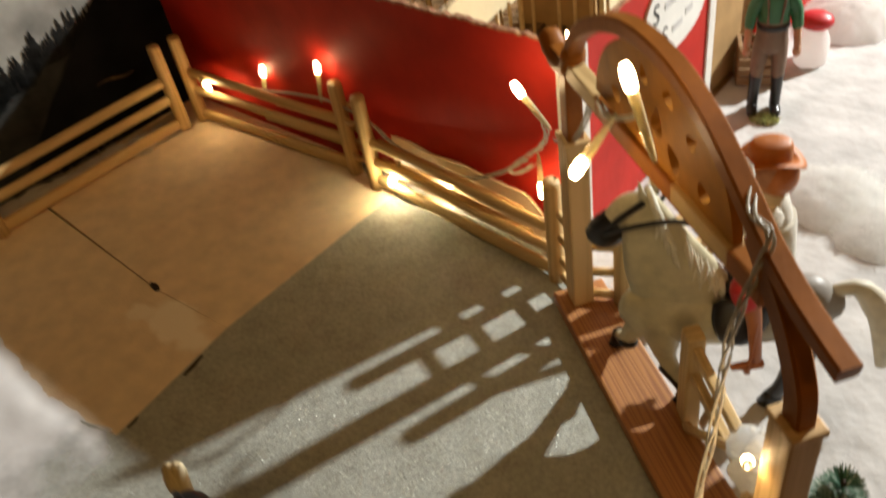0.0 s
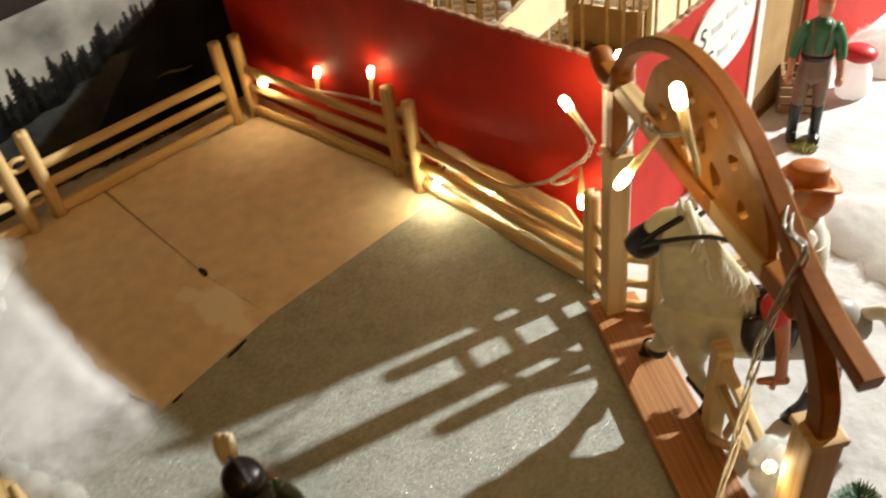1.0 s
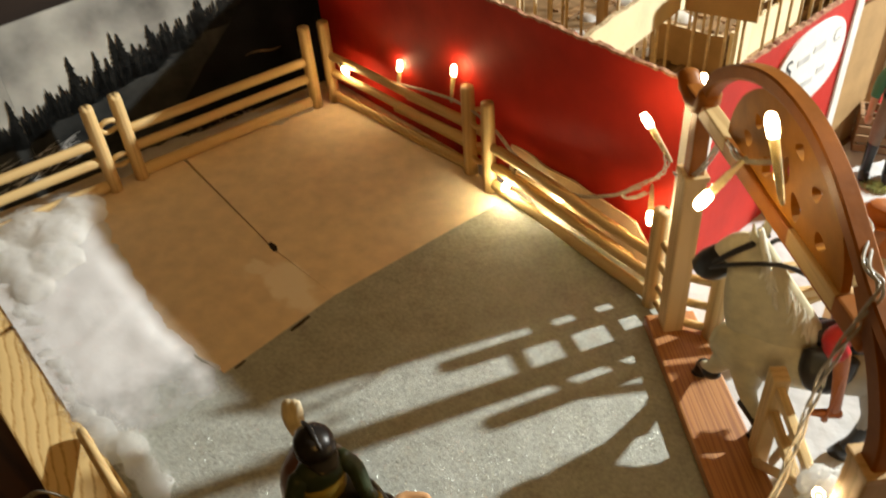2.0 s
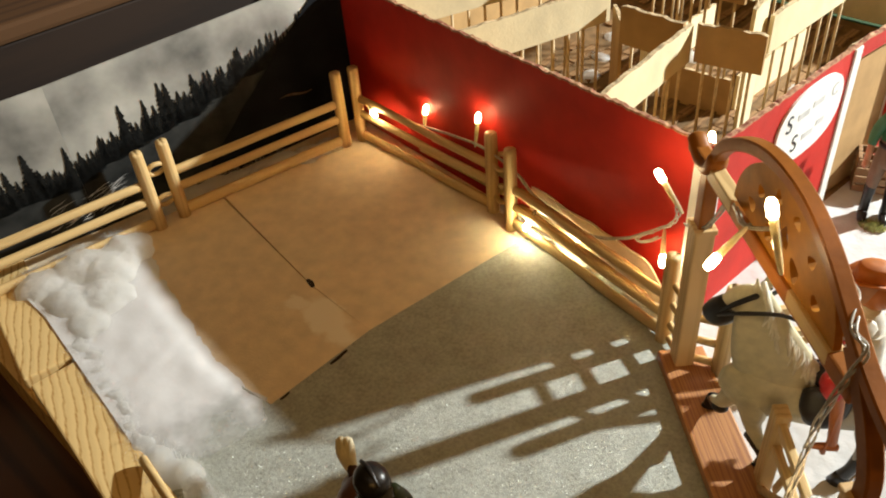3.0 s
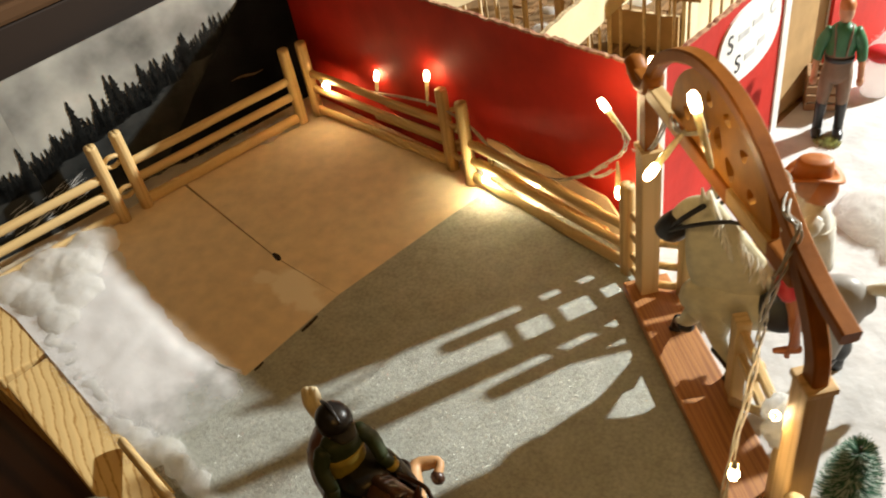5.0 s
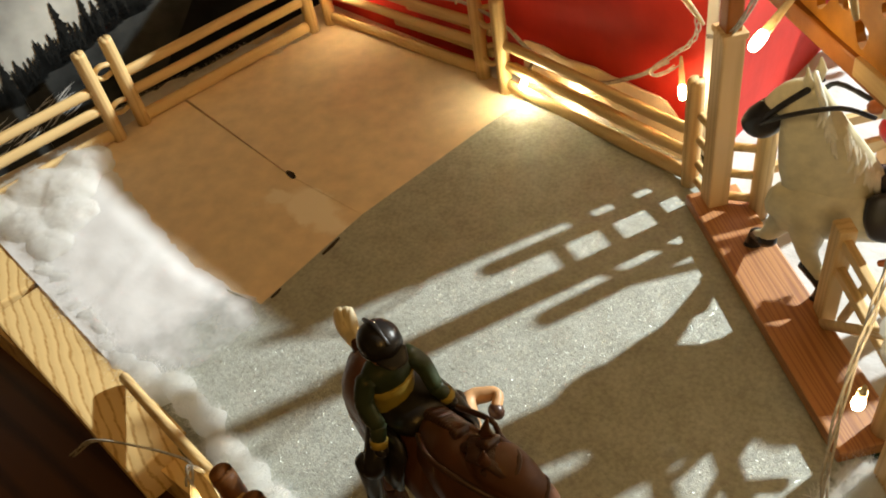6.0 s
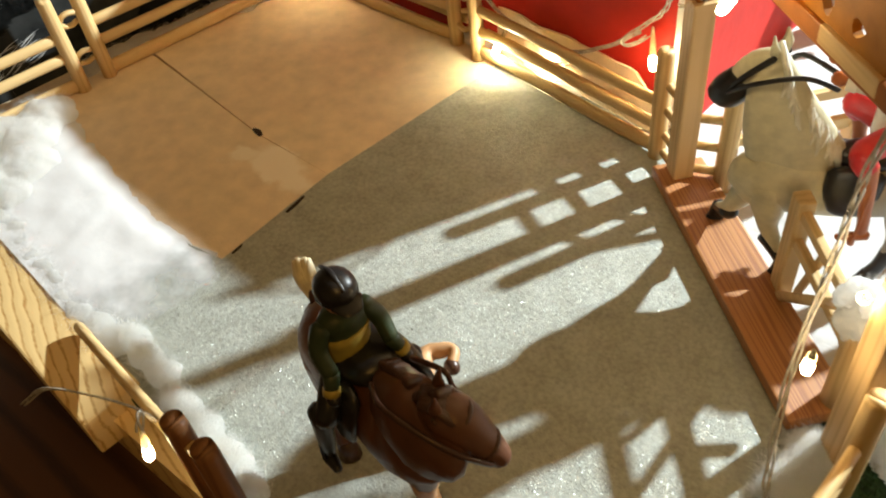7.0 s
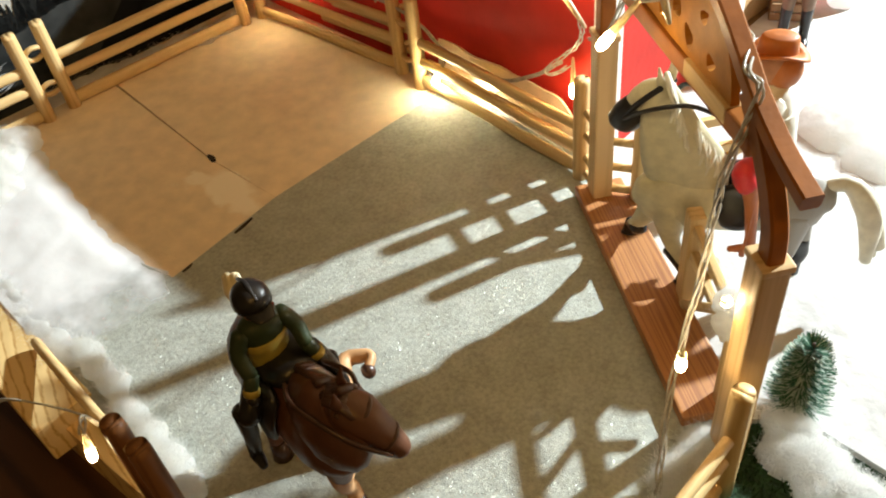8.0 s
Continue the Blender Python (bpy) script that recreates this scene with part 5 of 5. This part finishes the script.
# ---- cotton wool ----
def cotton(label, lumps, seed, name="cotton_wool", step=0.0016, fibres=9000):
    """A soft heap of wadding: one uneven skin and loose fibres that stand off it."""
    bm = bmesh.new()
    r = random.Random(seed)
    x0, x1 = min(l[0] - 1.5 * l[3] for l in lumps), max(l[0] + 1.5 * l[3] for l in lumps)
    y0, y1 = min(l[1] - 1.5 * l[4] for l in lumps), max(l[1] + 1.5 * l[4] for l in lumps)
    def height(x, y):
        wx = x + 0.004 * noise.noise((x * 90, y * 90, seed))
        wy = y + 0.004 * noise.noise((x * 90, y * 90, seed + 9))
        h = 0.0
        for lx, ly, lz, rx, ry, rz in lumps:
            d2 = ((wx - lx) / rx) ** 2 + ((wy - ly) / ry) ** 2
            if d2 < 1.6:
                h = max(h, (lz + rz * 0.55) * max(0, 1 - d2 / 1.6) ** 0.7)
        return h * (1 + 0.16 * noise.noise((x * 110, y * 110, seed + 3)) + 0.06 * noise.noise((x * 300, y * 300, seed + 5)))
    nx, ny = int((x1 - x0) / step), int((y1 - y0) / step)
    vs = {}
    hs = {(i, k): height(x0 + i * step, y0 + k * step) for i in range(nx + 1) for k in range(ny + 1)}
    for i in range(nx):
        for k in range(ny):
            cell = ((i, k), (i + 1, k), (i + 1, k + 1), (i, k + 1))
            if max(hs[q] for q in cell) > 0.0006:
                f4 = []
                for q in cell:
                    if q not in vs:
                        vs[q] = bm.verts.new((x0 + q[0] * step, y0 + q[1] * step, max(hs[q], -0.0005)))
                    f4.append(vs[q])
                bm.faces.new(f4).smooth = True
    spots = [v.co.copy() for v in bm.verts if v.co.z > 0.002] or [v.co.copy() for v in bm.verts]
    for k in range(fibres):
        p = r.choice(spots) + V(r.uniform(-1, 1), r.uniform(-1, 1), 0) * step
        a = r.uniform(0, 6.28)
        ln = r.uniform(0.002, 0.0055)
        d = V(math.cos(a), math.sin(a), r.uniform(-0.1, 0.7)) * ln
        bend = V(r.uniform(-1, 1), r.uniform(-1, 1), r.uniform(-0.3, 0.6)) * ln * 0.5
        sd = d.cross(V(0, 0, 1)).normalized() * 0.00006
        pa, pb, pc = p + V(0, 0, 0.0002), p + d * 0.5 + bend * 0.6, p + d + bend * 0.4
        for q in (pb, pc):
            q.z = max(q.z, 0.0012)
        rows = [[bm.verts.new(q - sd), bm.verts.new(q + sd)] for q in (pa, pb, pc)]
        for u0, u1 in zip(rows, rows[1:]):
            bm.faces.new((u0[0], u0[1], u1[1], u1[0]))
    return thing(name, bm, M_COTTON, label, "cotton wool", "cotton heaps", kind="stuff")


cotton("fluffy white cotton wool heap by the fence posts", [(-0.028, -0.222, 0.006, 0.022, 0.018, 0.012), (-0.012, -0.245, 0.006, 0.024, 0.020, 0.013), (0.014, -0.262, 0.005, 0.024, 0.020, 0.010), (-0.035, -0.258, 0.007, 0.022, 0.022, 0.012), (0.0, -0.285, 0.005, 0.028, 0.016, 0.010), (0.030, -0.285, 0.004, 0.022, 0.016, 0.008), (-0.040, -0.290, 0.006, 0.022, 0.018, 0.011)], 1)
cotton("thin cotton wool edge of the snow strip", [(0.050 + 0.016 * k, -0.303 - 0.0022 * k + 0.002 * math.sin(k * 1.7), 0.002, 0.014, 0.010, 0.006) for k in range(10)], 12, fibres=4000)
cotton("white cotton wool wisps along the border plank", [(0.205, -0.313, 0.004, 0.012, 0.007, 0.006), (0.222, -0.3165, 0.005, 0.012, 0.007, 0.007), (0.240, -0.319, 0.004, 0.011, 0.0075, 0.006), (0.262, -0.325, 0.005, 0.013, 0.007, 0.007), (0.285, -0.329, 0.005, 0.012, 0.0075, 0.007), (0.306, -0.333, 0.006, 0.011, 0.008, 0.008), (0.326, -0.336, 0.006, 0.010, 0.007, 0.008)], 2)
cotton("white cotton wool heap at the gate pillar", [(0.523, -0.180, 0.006, 0.010, 0.012, 0.009), (0.520, -0.195, 0.005, 0.010, 0.012, 0.008), (0.526, -0.208, 0.006, 0.009, 0.012, 0.008)], 3)
cotton("white cotton wool on the turf mat edge", [(0.565, -0.155, 0.006, 0.018, 0.012, 0.010), (0.585, -0.165, 0.006, 0.020, 0.012, 0.010), (0.61, -0.165, 0.006, 0.018, 0.012, 0.009), (0.552, -0.142, 0.008, 0.012, 0.008, 0.009)], 4)
cotton("white cotton wool drift on the snow cloth", [(0.49, 0.105, 0.006, 0.026, 0.026, 0.014), (0.52, 0.085, 0.005, 0.022, 0.022, 0.010)], 5)
cotton("white cotton wool pile behind the doll", [(0.44, 0.33, 0.012, 0.03, 0.03, 0.022), (0.49, 0.36, 0.012, 0.04, 0.03, 0.022)], 6)

cotton("thin cotton wool fluff along the foot of the ring fence", [(-0.012 - 0.0065 * k + 0.003 * math.sin(k * 2.1), -0.012 - 0.0215 * k, 0.003, 0.011, 0.014, 0.006) for k in range(8)], 7, fibres=2500)
cotton("small cotton wool tufts behind the fence posts", [(0.186, 0.020, 0.004, 0.010, 0.008, 0.007), (0.205, 0.017, 0.004, 0.011, 0.007, 0.007), (0.235, 0.014, 0.003, 0.012, 0.007, 0.006), (0.285, 0.004, 0.003, 0.014, 0.007, 0.006)], 8, fibres=1500)
straw_rng = random.Random(77)
cotton("white cotton wool straw scattered in the stalls", [(straw_rng.uniform(0.07, 0.33), straw_rng.uniform(0.07, 0.34), 0.003, straw_rng.uniform(0.005, 0.013), straw_rng.uniform(0.005, 0.012), 0.006) for k in range(26)], 9, fibres=3000, step=0.002)


# a tuft of wadding stuck on the gate leaf's round post
bm = bmesh.new()
for c, rad in (((0, 0, 0.010), (0.013, 0.012, 0.012)), ((0.006, 0.004, 0.020), (0.011, 0.010, 0.011)), ((-0.007, 0.003, 0.016), (0.009, 0.009, 0.010)), ((0.002, -0.005, 0.027), (0.008, 0.008, 0.008))):
    vs = ball(bm, c, rad, 0, 4)
    for v in vs:
        d = v.co - V(*c)
        v.co += d * (0.34 * noise.noise(v.co * 190) + 0.20 * noise.noise(v.co * 460))
r = random.Random(15)
spots = [v.co.copy() for v in bm.verts]
for k in range(1400):
    p = r.choice(spots)
    d = (p - V(0, 0, 0.014)).normalized() * r.uniform(0.002, 0.005) + V(r.uniform(-1, 1), r.uniform(-1, 1), r.uniform(-1, 1)) * 0.002
    sd = d.cross(V(0.3, 0.2, 1)).normalized() * 0.00007
    bm.faces.new([bm.verts.new(q) for q in (p - sd, p + sd, p + d)])
tuft = thing("cotton_tuft", bm, M_COTTON, "white cotton wool tuft on the round gate post", "cotton wool")
tuft.matrix_basis = Matrix.Translation((0.5190, -0.1490, 0.0600)) @ Matrix.Scale(0.85, 4)

# ---- little fir ----
def bottle_fir(label, x, y, h, rad):
    root = empty("fir_tree", label, "tree")
    root.location = (x, y, 0)
    bm = bmesh.new()
    loft(bm, [(0, 0, 0, 0.0016, 0.0016), (0, 0, h, 0.0008, 0.0008)], 0, 8, 2, up=(0, 1, 0))
    part("trunk", bm, M_DARKWOOD, root)
    bm = bmesh.new()
    r = random.Random(9)
    for k in range(5200):
        f = r.random() ** 0.8
        z = h * (0.06 + 0.94 * f)
        an = r.uniform(0, 2 * math.pi)
        R = rad * (1 - 0.55 * f * f) * r.uniform(0.40, 1.12)
        d = V(math.cos(an), math.sin(an), r.uniform(-0.1, 0.55)).normalized()
        p0 = V(0, 0, z - 0.003) + d * R * 0.25
        p1 = V(0, 0, z) + d * R
        sd = d.cross(V(0, 0, 1)).normalized() * 0.00035
        f4 = bm.faces.new([bm.verts.new(q) for q in (p0 - sd, p0 + sd, p1 + sd * 0.4, p1 - sd * 0.4)])
        f4.material_index = 1 if (r.random() < 0.42 and R > rad * (1 - 0.55 * f * f) * 0.75) else 0
    part("crown", bm, [M_NEEDLE, M_FROST], root)


bottle_fir("small frosted green bottle-brush fir on the snow", 0.5475, -0.128, 0.050, 0.0155)

# turf blades along the mat's bare edge
bm = bmesh.new()
r = random.Random(21)
for k in range(2600):
    x = r.uniform(0.53, 0.72)
    y = -0.139 - 0.155 * (x - 0.553) - r.uniform(0.0, 0.045)
    p = V(x, y, -0.003)
    d = V(r.uniform(-.4, .4), r.uniform(-.4, .4), 1).normalized() * r.uniform(0.003, 0.008)
    sd = V(r.uniform(-1, 1), r.uniform(-1, 1), 0).normalized() * 0.0004
    bm.faces.new([bm.verts.new(q) for q in (p - sd, p + sd, p + d)])
thing("turf_blades", bm, M_TURF, "short dark green turf fibres at the mat edge", "turf", kind="stuff")

# ---- fairy lights ----
lights = empty("fairy_lights", "string of small warm white fairy lights on clear wire", "fairy lights")


def bulb(tip, tail, lamp=M_GLOW, r=0.0023):
    tip, tail = V(*tip), V(*tail)
    d = (tail - tip).normalized()
    bm = bmesh.new()
    loft(bm, [(*(tip + d * 0.007), r * 0.86, r * 0.86), (*(tip + d * 0.014), r * 0.8, r * 0.8), (*tail, r * 0.62, r * 0.62), (*(tail + d * 0.005), r * 0.4, r * 0.4)], 0, 10, 2)
    b = part("bulb", bm, M_BULB, lights, "clear plastic bulb holder")
    bm = bmesh.new()
    loft(bm, [(*(tip + d * 0.0005), r * 0.8, r * 0.8), (*(tip + d * 0.003), r * 1.05, r * 1.05), (*(tip + d * 0.0075), r * 0.95, r * 0.95)], 0, 8, 1)
    part("diode", bm, lamp, b, "glowing warm white tip")


BULBS = [((0.3457, -0.0285, 0.1337), (0.3640, -0.0308, 0.1160)), ((0.4311, -0.1273, 0.1694), (0.4366, -0.1070, 0.1810)),
         ((0.4600, -0.1450, 0.2330), (0.4700, -0.1480, 0.2080)), ((0.0866, 0.0276, 0.0610), (0.0880, 0.0220, 0.0430)),
         ((0.1609, 0.0140, 0.0865), (0.1600, 0.0100, 0.0620)), ((0.2290, -0.0125, 0.0190), (0.2250, 0.0040, 0.0240)),
         ((0.2629, -0.0040, 0.0165), (0.2760, 0.0000, 0.0200)), ((0.0393, 0.0090, 0.0417), (0.0260, 0.0130, 0.0440)),
         ((0.3520, -0.0185, 0.0520), (0.3440, -0.0060, 0.0660)), ((0.5112, -0.1923, 0.0750), (0.5120, -0.1950, 0.0880)),
         ((0.5180, -0.1700, 0.1000), (0.5200, -0.1800, 0.1120)), ((0.3040, -0.3600, 0.0400), (0.3060, -0.3580, 0.0560)),
         ((0.3560, 0.0160, 0.1420), (0.3600, 0.0120, 0.1300))]
for k, (tip, tail) in enumerate(BULBS):
    bulb(tip, tail, {2: M_GLOW_WEAK, 3: M_GLOW_WEAK, 4: M_GLOW_WEAK, 5: M_GLOW_STRONG, 6: M_GLOW_STRONG, 9: M_GLOW_WEAK, 10: M_GLOW_WEAK, 11: M_GLOW_WEAK}.get(k, M_GLOW))


def lead(pts, r=0.0006):
    """Three clear strands twisted round one path."""
    path = catmull(pts, 6)
    for k in range(3):
        bm = bmesh.new()
        ctl = []
        for i, p in enumerate(path):
            an = 2.094 * k + i * 0.42
            w = 0.0012 + 0.0006 * noise.noise((i * 0.2, k, 0))
            ctl.append((p[0] + w * math.cos(an), p[1] + w * 0.7 * math.cos(an + 1.0), p[2] + w * math.sin(an), r, r))
        loft(bm, ctl, 0, 6, 1)
        part("lead", bm, M_LEAD, lights, "clear twisted wire")


lead([(0.364, -0.031, 0.116), (0.362, -0.026, 0.104), (0.355, -0.021, 0.091), (0.342, -0.016, 0.077), (0.328, -0.013, 0.062), (0.331, -0.011, 0.058), (0.342, -0.008, 0.066)], 0.0005)
lead([(0.372, -0.034, 0.108), (0.392, -0.050, 0.125), (0.410, -0.064, 0.160), (0.437, -0.104, 0.182), (0.458, -0.097, 0.186), (0.478, -0.113, 0.190), (0.496, -0.132, 0.196), (0.504, -0.152, 0.196), (0.5115, -0.158, 0.194), (0.5085, -0.158, 0.176), (0.505, -0.160, 0.156), (0.503, -0.159, 0.129), (0.503, -0.162, 0.102), (0.503, -0.172, 0.070), (0.506, -0.187, 0.040), (0.511, -0.199, 0.015), (0.516, -0.210, 0.004)])
lead([(.026, .013, .045), (.088, .019, .045), (.160, .009, .06), (.2, .008, .052), (.228, .006, .036), (.276, .002, .03), (.31, -.004, .046), (.335, -.006, .066)], 0.0007)
lead([(0.306, -0.358, 0.060), (0.300, -0.352, 0.062), (0.282, -0.345, 0.030), (0.255, -0.343, 0.015), (0.225, -0.352, 0.012), (0.195, -0.362, 0.004), (0.170, -0.372, -0.020)])

# ---- things beside the stable door ----
bm = bmesh.new()
r = random.Random(31)
for k in range(420):
    an, rr = r.uniform(0, 6.28), r.uniform(0, 0.010)
    p = V(rr * math.cos(an), rr * 0.7 * math.sin(an), 0)
    d = V(r.uniform(-.5, .5), r.uniform(-.5, .5), 1).normalized() * r.uniform(0.003, 0.006)
    sd = V(r.uniform(-1, 1), r.uniform(-1, 1), 0).normalized() * 0.0007
    bm.faces.new([bm.verts.new(q) for q in (p - sd, p + sd, p + d)])
moss = thing("moss_tuft", bm, mat("moss", (0.48, 0.50, 0.24), 0.8, vary=0.3, scale=300, bump=0), "small yellow-green moss tuft at the doll's foot", "moss", kind="stuff")
moss.location = (0.4235, 0.174, 0.001)
bm = bmesh.new()
loft(bm, [(0, 0, 0.0, 0.017, 0.017), (0, 0, 0.012, 0.019, 0.019), (0, 0, 0.030, 0.017, 0.017), (0, 0, 0.040, 0.013, 0.013)], 0, 18, 3, up=(0, 1, 0), dome=0.2)
for v in bm.verts:
    v.co += v.co.normalized() * 0.0015 * noise.noise(v.co * 120)
sack = thing("sack", bm, M_COTTON, "plump white cloth sack standing on the snow", "sack")
sack.matrix_basis = Matrix.Translation((0.430, 0.262, 0.001)) @ Matrix.Scale(0.68, 4)
bm = bmesh.new()
ball(bm, (0, 0, 0.006), (0.013, 0.011, 0.007), 0, 3)
cap_ob = thing("felt_cap", bm, P_RED, "small red felt cap lying on the sack", "cap")
cap_ob.location = (0.430, 0.263, 0.029)
crate = empty("crate", "small brown wooden crate standing by the doorway", "crate")
crate.matrix_basis = Matrix.Translation((0.402, 0.226, 0.001)) @ Matrix.Rotation(0.4, 4, "Z")
for k in range(4):
    bm = bmesh.new()
    box(bm, (-0.016, -0.012, 0.001 + k * 0.008), (0.016, -0.010, 0.007 + k * 0.008), bevel=0.0004)
    part("slat", bm, M_FLOORTILE, crate)
    bm = bmesh.new()
    box(bm, (-0.016, 0.010, 0.001 + k * 0.008), (0.016, 0.012, 0.007 + k * 0.008), bevel=0.0004)
    part("slat", bm, M_FLOORTILE, crate)
for sx in (-0.015, 0.015):
    bm = bmesh.new()
    box(bm, (sx - 0.0015, -0.010, 0), (sx + 0.0015, 0.010, 0.032), bevel=0.0004)
    part("end_board", bm, M_FLOORTILE, crate)
